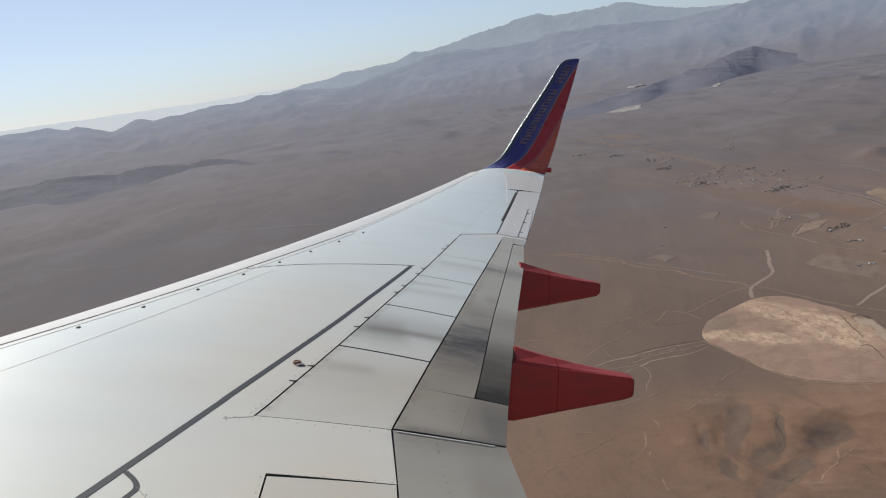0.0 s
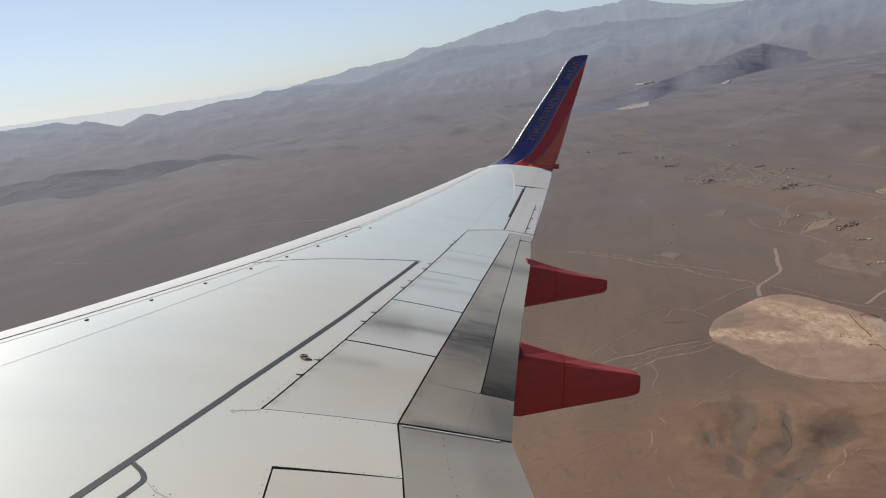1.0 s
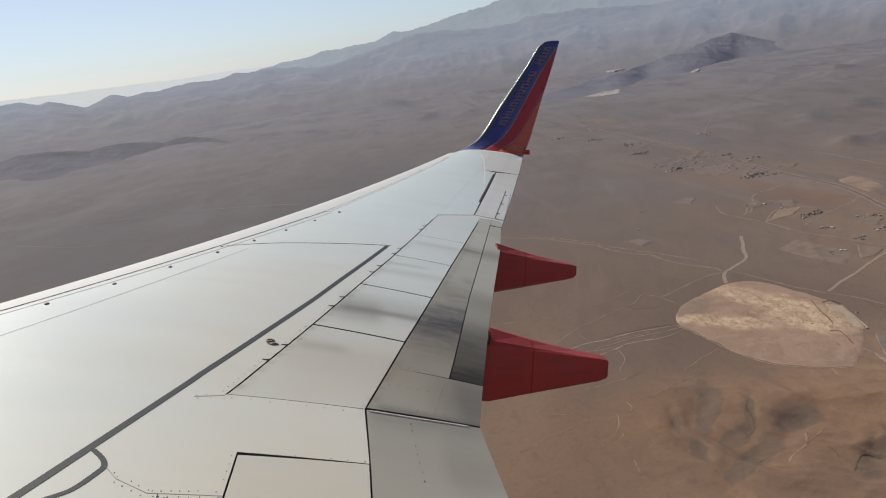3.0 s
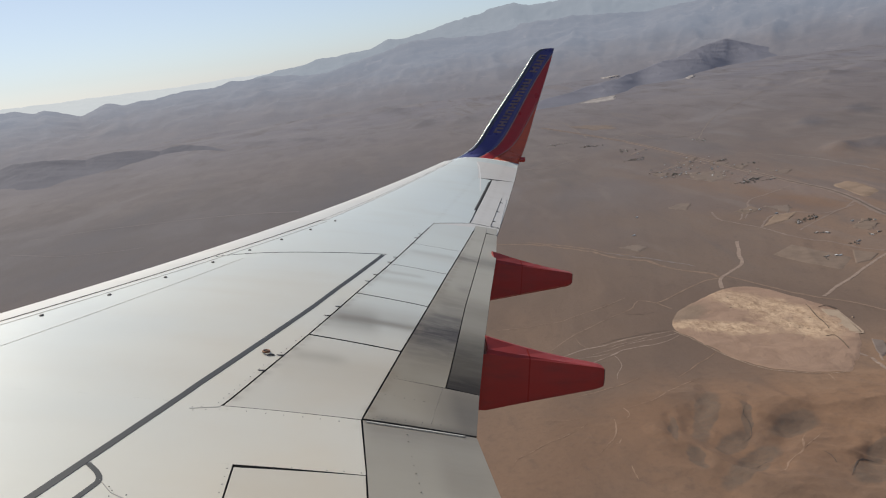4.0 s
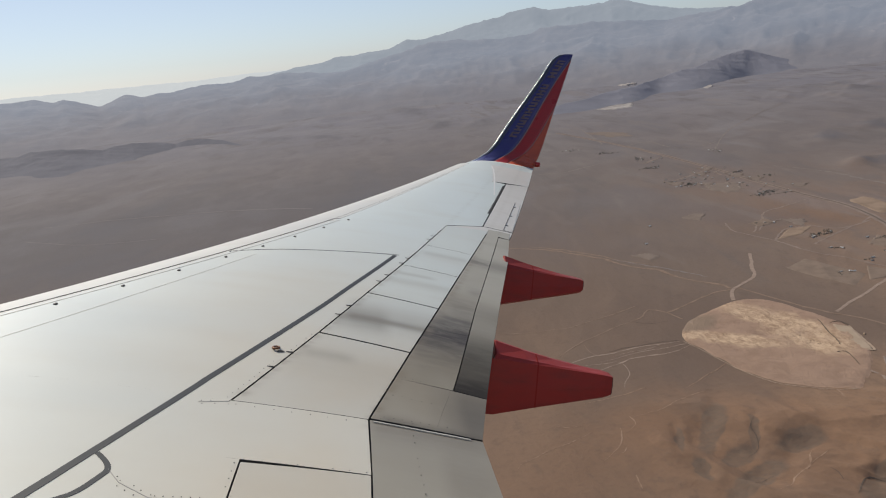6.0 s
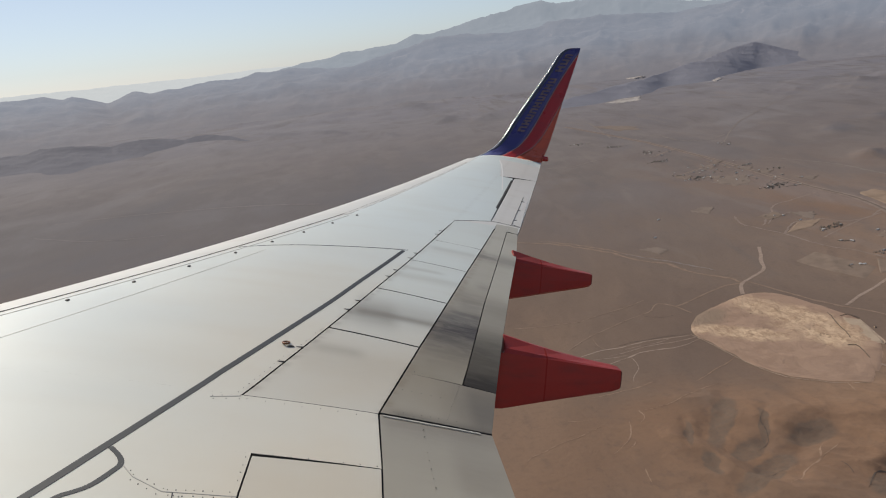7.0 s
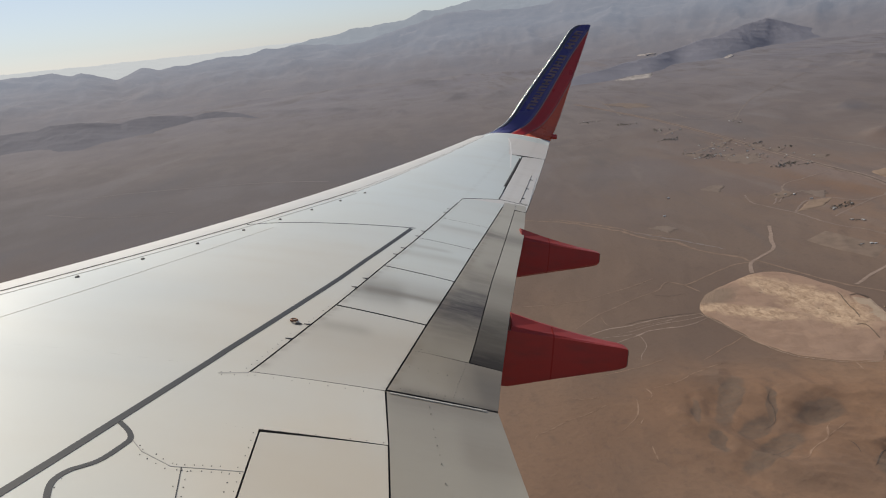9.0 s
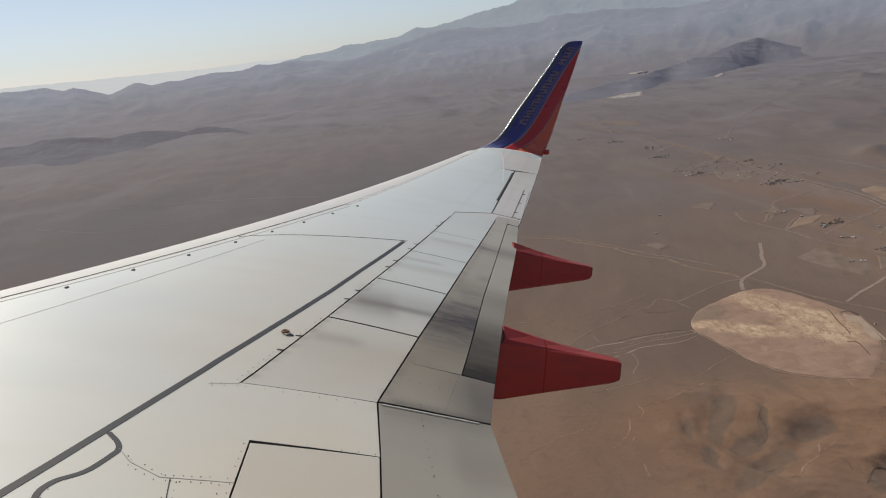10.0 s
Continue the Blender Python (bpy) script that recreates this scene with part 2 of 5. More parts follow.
HINGE = edge(((1.9, 6.285), (6.17, 6.298), (6.758, 6.477), (7.518, 6.712), (8.664, 7.063), (9.716, 7.402), (10.661, 7.70), (11.734, 8.04), (15.07, 9.13), (15.6, 9.22), (16.5, 9.32)))
SPOILER_AFT = edge(((1.9, 7.09), (6.28, 7.093), (7.458, 7.393), (8.6, 7.698), (9.697, 7.993), (10.653, 8.262), (11.923, 8.621)))
G = 0.006


def wing_core():
    """Dark inner structure under the skin panels and the lower skin."""
    ys = np.linspace(1.9, 16.9, 46)
    us = (0.03, 0.12, 0.25, 0.4, 0.55, 0.7, 0.82, 0.92, 0.97)
    verts, faces = [], []
    m = len(us)
    for y in ys:
        c = min(trail(y), TE(y)) - lead(y)
        z0 = DIHEDRAL * y + FLEX * y * y
        for u in us:
            x = lead(y) + u * c
            verts.append((x, y, top(x, y) - 0.03))
        for u in us:
            x = lead(y) + u * c
            verts.append((x, y, min(z0 - c * 0.052 * math.sin(math.pi * min(1, u ** 0.6)) + 0.01, top(x, y) - 0.04)))
    for j in range(len(ys) - 1):
        o, p = j * 2 * m, (j + 1) * 2 * m
        for i in range(m - 1):
            faces.append((o + i, o + i + 1, p + i + 1, p + i))
            faces.append((o + m + i, p + m + i, p + m + i + 1, o + m + i + 1))
        faces.append((o, p, p + m, o + m))
        faces.append((o + m - 1, o + 2 * m - 1, p + 2 * m - 1, p + m - 1))
    o = (len(ys) - 1) * 2 * m
    for i in range(m - 1):
        faces.append((i, i + m, i + m + 1, i + 1))
        faces.append((o + i, o + i + 1, o + i + m + 1, o + i + m))
    me = mesh_of("wing_box", verts, faces, INNER)
    me.materials.append(PAINT)
    me.polygons.foreach_set("material_index", [int(all(k % (2 * m) >= m for k in f)) for f in faces])
    return me


part("wing_box", wing_core(), wing, "dark inner wing structure")


def slat_taper(y):
    return 1.0 if y < 11.5 else 1 - 0.6 * (y - 11.5) / 5


def slat():
    """Rounded leading edge shell."""
    ys = np.linspace(1.9, 16.5, 60)
    verts, faces = [], []
    prof = [(0.62, 1), (0.5, 1), (0.36, 1), (0.24, 1), (0.14, 1), (0.07, 1), (0.03, 1), (0.008, 1), (0.0, 0), (0.01, -1), (0.04, -1), (0.1, -1), (0.22, -1), (0.4, -1)]
    m = len(prof)
    for y in ys:
        c = trail(y) - lead(y)
        for d, side in prof:
            d = d * slat_taper(y)
            x = lead(y) + d + (0.03 * min(1.0, max(0.0, (y - 9.5) / 3)) + 0.04 * min(1.0, max(0.0, (y - 10.5) / 2))) * max(0.0, 1 - d / 0.3)
            z0 = DIHEDRAL * y + FLEX * y * y
            z = top(x, y) if side > 0 else z0 if side == 0 else z0 - c * 0.30 * camber(d / c)
            verts.append((x, y, z))
    for j in range(len(ys) - 1):
        for i in range(m - 1):
            a = j * m + i
            faces.append((a, a + m, a + m + 1, a + 1))
    return mesh_of("leading_edge_slat", verts, faces, SLAT_PAINT)


SLAT_PAINT = wing_paint("slat_paint", (0.6, 0.6, 0.57), (0.44, 0.4, 0.36), 0.35, coat=0.1, sheen=0.35)
part("leading_edge_slat", slat(), wing, "whiter rounded leading edge slat")


def slat_back(y):
    return lead(y) + 0.70 * slat_taper(y)


part("slat_seal", sheet((lead(1.9) + 0.632, 1.9), (lead(11.5) + 0.632, 11.5), (lead(11.5) + 0.688, 11.5), (lead(1.9) + 0.688, 1.9), SLAT_PAINT, "slat_seal", 3, 40, lift=-0.004), wing)

part("slat_seal", sheet((lead(11.5) + 0.628, 11.5), (lead(16.45) + 0.257, 16.45), (slat_back(16.45) - 0.003, 16.45), (lead(11.5) + 0.694, 11.5), SLAT_PAINT, "slat_seal", 3, 24), wing)
# main skin, inboard and outboard stretches that butt together
part("upper_skin", sheet((slat_back(1.9), 1.9), (slat_back(6.175), 6.175), (6.298, 6.175), (6.298, 1.9), PAINT, "upper_skin", 14, 20), wing)
part("upper_skin", sheet((slat_back(6.175), 6.175), (slat_back(11.5), 11.5), (HINGE(11.5) - G, 11.5), (HINGE(6.175) - G, 6.175), PAINT, "upper_skin", 16, 60, front=slat_back, aft=HINGE, dx=(0, -G)), wing)
part("upper_skin", sheet((slat_back(11.5), 11.5), (slat_back(16.45), 16.45), (HINGE(16.45), 16.45), (HINGE(11.5), 11.5), PAINT, "upper_skin", 14, 40, front=slat_back, aft=HINGE), wing)
part("fixed_panel", sheet((6.298, 5.50), (6.298, 6.182), (7.085, 6.256), (7.105, 5.60), PAINT, "fixed_panel"), wing)
part("fixed_panel", sheet((6.298, 1.9), (6.298, 5.50), (6.458, 5.5195), (6.458, 1.9), PAINT, "fixed_panel", 4, 16), wing)
part("inboard_spoiler", sheet((6.467, 1.9), (6.467, 5.492), (7.103, 5.592), (7.14, 1.9), SPOILER_PAINT, "inboard_spoiler"), wing)

# five spoilers
cuts_front = (6.185, 7.518, 8.664, 9.74, 10.67, 11.76)
cuts_aft = (6.26, 7.458, 8.60, 9.697, 10.653, 11.90)
for k in range(5):
    g0, g1 = (0.004, 0.011, 0.009, 0.005, 0.003)[k], (0.011, 0.009, 0.005, 0.003, 0.003)[k]
    a, b = cuts_front[k] + g0, cuts_front[k + 1] - g1
    d, c = cuts_aft[k] + g0, cuts_aft[k + 1] - g1
    part("spoiler", sheet((HINGE(a) + G, a), (HINGE(b) + G, b), (SPOILER_AFT(c) - G, c), (SPOILER_AFT(d) - G, d), SPOILER_PAINT, "spoiler", 10, 12, front=HINGE, aft=SPOILER_AFT, dx=(G, -G)), wing, "pale grey spoiler panel with brown streaks")

# flaps
part("inboard_flap", sheet((7.15, 1.9), (7.112, 6.266), (TE(6.25), 6.309), (7.83, 1.9), wing_paint("inboard_flap_paint", (0.315, 0.295, 0.245), (0.22, 0.192, 0.152), 0.45, ((6.3, 0.28, 7.05, 8.0, 0.5), (5.75, 0.3, 7.45, 8.0, 0.3)), 0.1, (0.12, 0.1, 0.078), 0.75, 0.3), "inboard_flap", 10, 30, lift=-0.004, front=edge(((1.9, 7.149), (5.6, 7.113), (6.27, 7.097))), aft=TE), wing, "dull grey inboard flap panel")
TAB_FRONT = edge(((6.95, 7.668), (7.276, 7.74), (8.817, 8.061), (11.71, 8.724), (12.1, 8.812)))
flap = part("outboard_flap", sheet((0, 6.95), (0, 11.985), (0, 12.02), (0, 6.95), FLAP_PAINT, "outboard_flap", 8, 44, front=SPOILER_AFT, aft=TAB_FRONT, dx=(G, -0.004)), wing, "grey outboard flap blackened with soot")
part("flap_corner", sheet((0, 6.284), (0, 6.95), (0, 6.935), (0, 6.325), CORNER_PAINT, "flap_corner", 12, 8, front=SPOILER_AFT, aft=TE, dx=(G, 0)), flap)
part("flap_tab", sheet((0, 6.96), (0, 11.70), (0, 11.72), (0, 6.945), TAB_PAINT, "flap_tab", 6, 44, front=TAB_FRONT, aft=TE, dx=(0.004, 0)), flap, "sooty flap tab, darkest at its inner end")
part("flap_end", sheet((0, 11.735), (0, 12.02), (0, 12.035), (0, 11.735), FLAP_PAINT, "flap_end", 5, 4, front=TAB_FRONT, aft=TE), flap)

# outer wing behind the rear spar, aileron
part("outer_panel", sheet((HINGE(11.77), 11.77), (HINGE(15.07), 15.07), (9.35, 15.07), (8.56, 12.085), PAINT, "outer_panel", 8, 16), wing)
part("outer_panel", sheet((HINGE(15.07), 15.07), (HINGE(16.45), 16.45), (TE(16.45), 16.45), (TE(15.3), 15.28), AILERON_PAINT, "outer_panel", 8, 10), wing)
part("outer_panel", sheet((9.36, 15.07), (9.36, 15.085), (TE(15.28), 15.29), (TE(15.26), 15.25), AILERON_PAINT, "outer_panel", 4, 2, lift=-0.003), wing)
aileron = part("aileron", sheet((8.578, 12.10), (9.368, 15.055), (TE(15.25), 15.24), (TE(12.12), 12.115), AILERON_PAINT, "aileron", 8, 24), wing, "pale grey aileron")
part("aileron_tab", sheet((8.852, 12.14), (9.322, 13.89), (TE(13.9), 13.9), (TE(12.14), 12.14), AILERON_PAINT, "aileron_tab", 4, 12, lift=0.004), aileron)

part("outer_panel", sheet((HINGE(11.76) + 0.01, 11.77), (8.60, 12.11), (TE(12.11), 12.11), (TE(11.73), 11.73), AILERON_PAINT, "outer_panel", 6, 6, lift=-0.004), wing)
part("seal_strip", ribbon(((7.115, 6.247), (7.4, 6.262), (7.71, 6.29)), 0.01, PALE_SEAL, "seal_strip", 0.003), wing, "bright metal rub strip")

part("tab_hinge_line", ribbon(((8.86, 12.14), (9.325, 13.89)), 0.006, SEAL_DARK, "tab_hinge_line", 0.008), aileron)
for y in (12.4, 13.0, 13.6):
    x0 = 8.86 + (y - 12.14) * 0.2657
    part("tab_hinge", ribbon(((x0 - 0.005, y), (x0 + 0.04, y + 0.01)), 0.014, SEAL_DARK, "tab_hinge", 0.010), aileron)

# stripe and sealant lines
STRIPE_LINE = ((4.98, 2.575), (5.603, 4.685), (5.693, 4.99), (5.802, 5.367), (5.94, 5.834), (6.118, 6.429), (6.364, 7.15), (6.698, 8.113), (6.912, 8.765), (7.152, 9.463), (7.344, 10.027))
part("walkway_stripe", ribbon(STRIPE_LINE, 0.04, STRIPE, "walkway_stripe", 0.002), wing, "dark grey painted walkway line")
part("arc_line", ribbon(((5.70, 9.615), (6.142, 9.747), (6.591, 9.844), (7.056, 9.974), (7.388, 10.07)), 0.012, STRIPE, "arc_line", 0.002, bends=2), wing)
part("skin_joint", ribbon(tuple((lead(y) + 0.285 * (trail(y) - lead(y)), y) for y in (4, 6, 8, 9.5)), 0.004, PALE_SEAL, "skin_joint", 0.0015), wing)
part("slat_track_line", ribbon(tuple((slat_back(y) + 0.05, y) for y in (1.95, 4, 6, 8, 10, 11.4)), 0.012, SEAL, "slat_track_line", 0.002), wing)
part("hook_line", ribbon(((5.83, 5.38), (5.897, 5.305), (5.927, 5.235), (5.912, 5.175), (5.865, 5.015), (5.812, 4.95), (5.777, 4.915), (5.75, 4.845), (5.747, 4.785), (5.767, 4.705), (5.812, 4.585)), 0.027, STRIPE, "hook_line", 0.002, bends=2), wing)


# ---- winglet ----
SECTIONS = (  # outboard, up, leading edge, trailing edge, lean of the section (0 flat, 1 upright)
    (16.40, 0.00, 8.622, 10.072, 0.0), (16.72, 0.02, 8.864, 10.166, 0.12), (16.93, 0.07, 9.076, 10.238, 0.4), (17.06, 0.20, 9.278, 10.316, 0.7),
    (17.16, 0.38, 9.438, 10.39, 0.9), (17.29, 0.76, 9.666, 10.512, 1.0), (17.42, 1.24, 9.964, 10.654, 1.0), (17.58, 1.83, 10.332, 10.842, 1.0),
    (17.695, 2.28, 10.60, 10.972, 1.0), (17.725, 2.37, 10.73, 10.998, 1.0), (17.735, 2.41, 10.93, 11.008, 1.0))


def section_at(k):
    i = min(int(k), len(SECTIONS) - 2)
    f = k - i
    rows = [SECTIONS[min(max(i + d, 0), len(SECTIONS) - 1)] for d in (-1, 0, 1, 2)]
    out = []
    for p0, p1, p2, p3 in zip(*rows):
        # a rounded passage from section to section that never overshoots
        m1 = 0.0 if (p1 - p0) * (p2 - p1) <= 0 else 2 * (p1 - p0) * (p2 - p1) / (p2 - p0)
        m2 = 0.0 if (p2 - p1) * (p3 - p2) <= 0 else 2 * (p2 - p1) * (p3 - p2) / (p3 - p1)
        out.append((2 * f ** 3 - 3 * f * f + 1) * p1 + (f ** 3 - 2 * f * f + f) * m1 + (3 * f * f - 2 * f ** 3) * p2 + (f ** 3 - f * f) * m2)
    return out


def winglet_band(name, front, back, k0, k1, mat, steps=5, lift=0.0):
    """A band of the winglet between two chord lines, both faces; front and back give the aft place from the section number."""
    verts, faces = [], []
    nk = int((k1 - k0) * 6) + 1
    m = steps + 1
    for j in range(nk + 1):
        k = k0 + (k1 - k0) * j / nk
        y, up, x0, x1, lean = section_at(k)
        z = DIHEDRAL * min(y, 17.0) + FLEX * min(y, 17.0) ** 2 + up
        ang = lean * radians(74)
        nrm = (0, -math.sin(ang), math.cos(ang))
        a, b = max(x0, min(x1, front(k))), max(x0, min(x1, back(k)))
        for i in range(m):
            x = a + (b - a) * i / steps
            u = (x - x0) / (x1 - x0)
            h = (x1 - x0) * (0.55 * camber(u)) * (1.818 - 0.818 * lean) + lift
            verts.append((x, y + nrm[1] * h, z + nrm[2] * h))
        for i in range(m):
            x = a + (b - a) * i / steps
            u = (x - x0) / (x1 - x0)
            h = -(x1 - x0) * 0.45 * camber(u)
            verts.append((x, y + nrm[1] * h, z + nrm[2] * h))
    for j in range(nk):
        o, p = j * 2 * m, (j + 1) * 2 * m
        for i in range(steps):
            faces.append((o + i, o + i + 1, p + i + 1, p + i))
            faces.append((o + m + i, p + m + i, p + m + i + 1, o + m + i + 1))
        faces.append((o, p, p + m, o + m))
        faces.append((o + steps, o + m + steps, p + m + steps, p + steps))
    for o in (0, nk * 2 * m):
        for i in range(steps):
            faces.append((o + i, o + i + 1, o + m + i + 1, o + m + i))
    return mesh_of(name, verts, faces, mat)


def k_of_up(v):
    ups = [s[1] for s in SECTIONS]
    return float(np.interp(v, ups, range(len(ups))))


def chord_line(points):
    """Aft place along a painted boundary, from (up, aft) pairs."""
    fit = np.polyfit([math.sqrt(p[0]) for p in points], [p[1] for p in points], min(4, len(points) - 1))
    return lambda k: float(np.polyval(fit, math.sqrt(max(section_at(k)[1], 0.0))))


lead_k = lambda k: section_at(k)[2]
tail_k = lambda k: section_at(k)[3]
blue_red = chord_line(((0.02, 9.386), (0.07, 9.518), (0.2, 9.73), (0.38, 9.874), (0.76, 10.11), (1.24, 10.364), (1.83, 10.676), (2.33, 11.0)))
red_orange = chord_line(((0.02, 9.66), (0.07, 9.78), (0.2, 10.0), (0.38, 10.162), (0.55, 10.268), (0.76, 10.384), (1.0, 10.518), (1.24, 10.656), (1.6, 10.86)))
shifted = lambda fn, d: (lambda k: fn(k) + d)
part("tip_fairing", winglet_band("tip_fairing", lead_k, tail_k, 0, 1.1, PAINT, 12), wing)
winglet = part("winglet", winglet_band("winglet", lead_k, shifted(blue_red, -0.008), 1.1, 10, WL_BLUE), wing, "upswept winglet in blue, red and orange bands")


def edge_bead(r=0.02):
    """A rounded bead along the winglet's leading edge."""
    verts, faces = [], []
    nk = 60
    for j in range(nk + 1):
        y, up, x0, x1, lean = section_at(1.0 + 8.6 * j / nk)
        z = DIHEDRAL * min(y, 17.0) + FLEX * min(y, 17.0) ** 2 + up
        ang = lean * radians(74)
        n = (0, -math.sin(ang), math.cos(ang))
        q = r * (1 - 0.45 * j / nk)
        for i in range(10):
            a = 2 * math.pi * i / 10
            verts.append((x0 + 0.008 - q * math.cos(a), y + n[1] * q * math.sin(a), z + n[2] * q * math.sin(a)))
    for j in range(nk):
        for i in range(10):
            faces.append((j * 10 + i, j * 10 + (i + 1) % 10, (j + 1) * 10 + (i + 1) % 10, (j + 1) * 10 + i))
    faces += [tuple(range(10)), tuple(nk * 10 + i for i in range(9, -1, -1))]
    return mesh_of("leading_edge", verts, faces, EDGE_WHITE)


# near-white colour stands in for the sun's glint on bare metal
part("leading_edge", edge_bead(), winglet, "bare metal leading edge, its sun glint painted white")
# the polished edge's dark reflection, painted as a strip of dull metal
part("edge_strip", winglet_band("edge_strip", shifted(lead_k, 0.012), shifted(lead_k, 0.085), 2.6, 9, EDGE_REFLECTION, 2, 0.003), winglet, "dark grey strip standing in for the dark reflection in polished metal")
part("pinstripe", winglet_band("pinstripe", shifted(blue_red, -0.008), shifted(blue_red, 0.012), 1.1, 9, WL_TAN, 1), winglet)
part("red_band", winglet_band("red_band", shifted(blue_red, 0.012), shifted(red_orange, -0.006), 1.1, 9, WL_RED), winglet)
part("pinstripe", winglet_band("pinstripe", shifted(red_orange, -0.006), shifted(red_orange, 0.01), 1.1, 6.5, WL_TAN, 1), winglet)
part("orange_band", winglet_band("orange_band", shifted(red_orange, 0.01), tail_k, 1.1, 6.5, WL_ORANGE), winglet)


# ---- flap track fairings ----
def fairing(y0, x_end, x_te, z_te, tail, depth, width, stations=(-1.9, -1.5, -0.9, -0.35, -0.02, 0.0, 0.25, 0.5, 0.75, 0.93, 0.985, 1.0), grow=1.0, name="flap_track_fairing", mat=None):
    """A canoe-shaped fairing under the flap: keeled sides, a ridge on top, a blunt tail."""
    length = x_end - x_te
    verts, faces = [], []
    for s in stations:
        x = x_te + s * length
        f = max(s, 0)
        g = 1 - max(0, -s - 0.2) / 1.75 * 0.85
        crease = z_te + (tail[0] - z_te) * f if s >= 0 else min(z_te, top(x, y0) - 0.10)
        low = z_te - depth + (tail[1] - z_te + depth) * f if s >= 0 else z_te - depth * g
        ridge = (0.11 * (1 - f) ** 1.7 + 0.014) if s >= 0 else 0.0
        w = width * (1 - 0.35 * f) * (g if s < 0 else 1)
        shrink = grow * (0.75 if s == 1.0 else 0.93 if s == 0.985 else 1.0)
        mid = (crease + low) / 2
        ring = [(-w / 2, crease), (-w * 0.43, crease + ridge * 0.3), (-w * 0.1, crease + ridge), (w * 0.1, crease + ridge), (w * 0.43, crease + ridge * 0.3), (w / 2, crease),
                (w * 0.5, mid), (w * 0.47, low + 0.03), (w * 0.15, low), (-w * 0.15, low), (-w * 0.47, low + 0.03), (-w * 0.5, mid)]
        verts += [(x, y0 + a * shrink, mid + (b - mid) * shrink) for a, b in ring]
    m = 12
    for j in range(len(stations) - 1):
        for i in range(m):
            a, b = j * m + i, j * m + (i + 1) % m
            faces.append((a, b, b + m, a + m))
    faces.append(tuple(range(m - 1, -1, -1)))
    faces.append(tuple((len(stations) - 1) * m + i for i in range(m)))
    return mesh_of(name, verts, faces, mat or RED, False)


JOINT_RED = material("grimy_red_joint", (0.255, 0.028, 0.023), 0.9)
JOINT_RED.node_tree.nodes["Principled BSDF"].inputs["Specular IOR Level"].default_value = 0.1
TAIL_RED = material("dark_red_paint", (0.09, 0.018, 0.016), 0.6)
for shape in ((8.14, 9.15, 8.135, 1.076, (0.97, 0.785), 0.49, 0.38), (10.83, 9.61, 8.655, 1.676, (1.58, 1.43), 0.45, 0.36)):
    body = part("flap_track_fairing", fairing(*shape), wing, "red canoe-shaped flap track fairing")
    part("panel_joint", fairing(*shape, stations=(0.34, 0.352), grow=1.003, name="panel_joint", mat=JOINT_RED), body, "dark grimy joint round the fairing")
    part("tail_cap", fairing(*shape, stations=(0.985, 1.0), grow=1.004, name="tail_cap", mat=TAIL_RED), body, "dark blunt tail cap")


# ---- cabin side wall with the window that the camera looks out of ----
def cabin_wall():
    hx, hz, cx, cz, n = 0.25, 0.24, 6.955, 2.15, 48
    verts, faces = [], []
    for j, (y, grow) in enumerate(((1.805, 0.0), (1.83, -0.012), (1.87, -0.012), (1.895, 0.0))):
        for i in range(n):
            a = 2 * math.pi * (i + 0.5) / n
            c, q = math.cos(a), math.sin(a)
            f = (abs(c) ** 4 + abs(q) ** 4) ** -0.25
            verts.append((cx + (hx + grow) * c * f, y, cz + (hz + grow) * q * f))
    for y in (1.805, 1.895):
        for i in range(n):
            a = 2 * math.pi * (i + 0.5) / n
            c, q = math.cos(a), math.sin(a)
            f = 1 / max(abs(c), abs(q))
            x, z = cx + (5.2 if c < 0 else 3.6) * c * f, cz + (3.1 if q < 0 else 1.5) * q * f
            verts.append((x, y, z))
    for j in range(3):
        for i in range(n):
            k = (i + 1) % n
            faces.append((j * n + i, j * n + k, (j + 1) * n + k, (j + 1) * n + i))
    for i in range(n):
        k = (i + 1) % n
        faces += [(i, 4 * n + i, 4 * n + k, k), (3 * n + i, 3 * n + k, 5 * n + k, 5 * n + i), (4 * n + i, 5 * n + i, 5 * n + k, 4 * n + k)]
    return mesh_of("wall_cabin", verts, faces, CABIN, False)


CABIN = gloss("fuselage_paint", (0.55, 0.55, 0.54), 0.1, 0.45)
wall = tagged(new("wall_cabin", cabin_wall()), "plain pale fuselage side wall with a window opening", "wall", kind="structure")
wall.matrix_world = BANK

# ---- small things on the wing ----
LETTER = gloss("lettering_tan_paint", (0.25, 0.155, 0.135), 0.6)
mark_line = chord_line(((0.55, 9.80), (0.8, 9.945), (1.4, 10.285), (2.22, 10.765)))
for i in range(13):
    if i == 9:
        continue
    u0 = 0.58 + 1.66 * i / 13
    for a, b, lo, hi in ((0.0, 0.032, -0.075, 0.075), (0.07, 0.102, -0.075, 0.075), (0.03, 0.072, -0.075 + 0.05 * (i % 3), -0.03 + 0.05 * (i % 3))):
        part("mark_bar", winglet_band("mark_bar", shifted(mark_line, lo), shifted(mark_line, hi), k_of_up(u0 + a), k_of_up(u0 + b), LETTER, 2, 0.006), winglet, "faded tan bar of a painted mark")


def lump(name, rows, mat):
    """A closed lofted body from rings of points."""
    m = len(rows[0])
    verts = [p for r in rows for p in r]
    faces = [(j * m + i, j * m + (i + 1) % m, (j + 1) * m + (i + 1) % m, (j + 1) * m + i) for j in range(len(rows) - 1) for i in range(m)]
    faces += [tuple(range(m - 1, -1, -1)), tuple((len(rows) - 1) * m + i for i in range(m))]
    return mesh_of(name, verts, faces, mat)


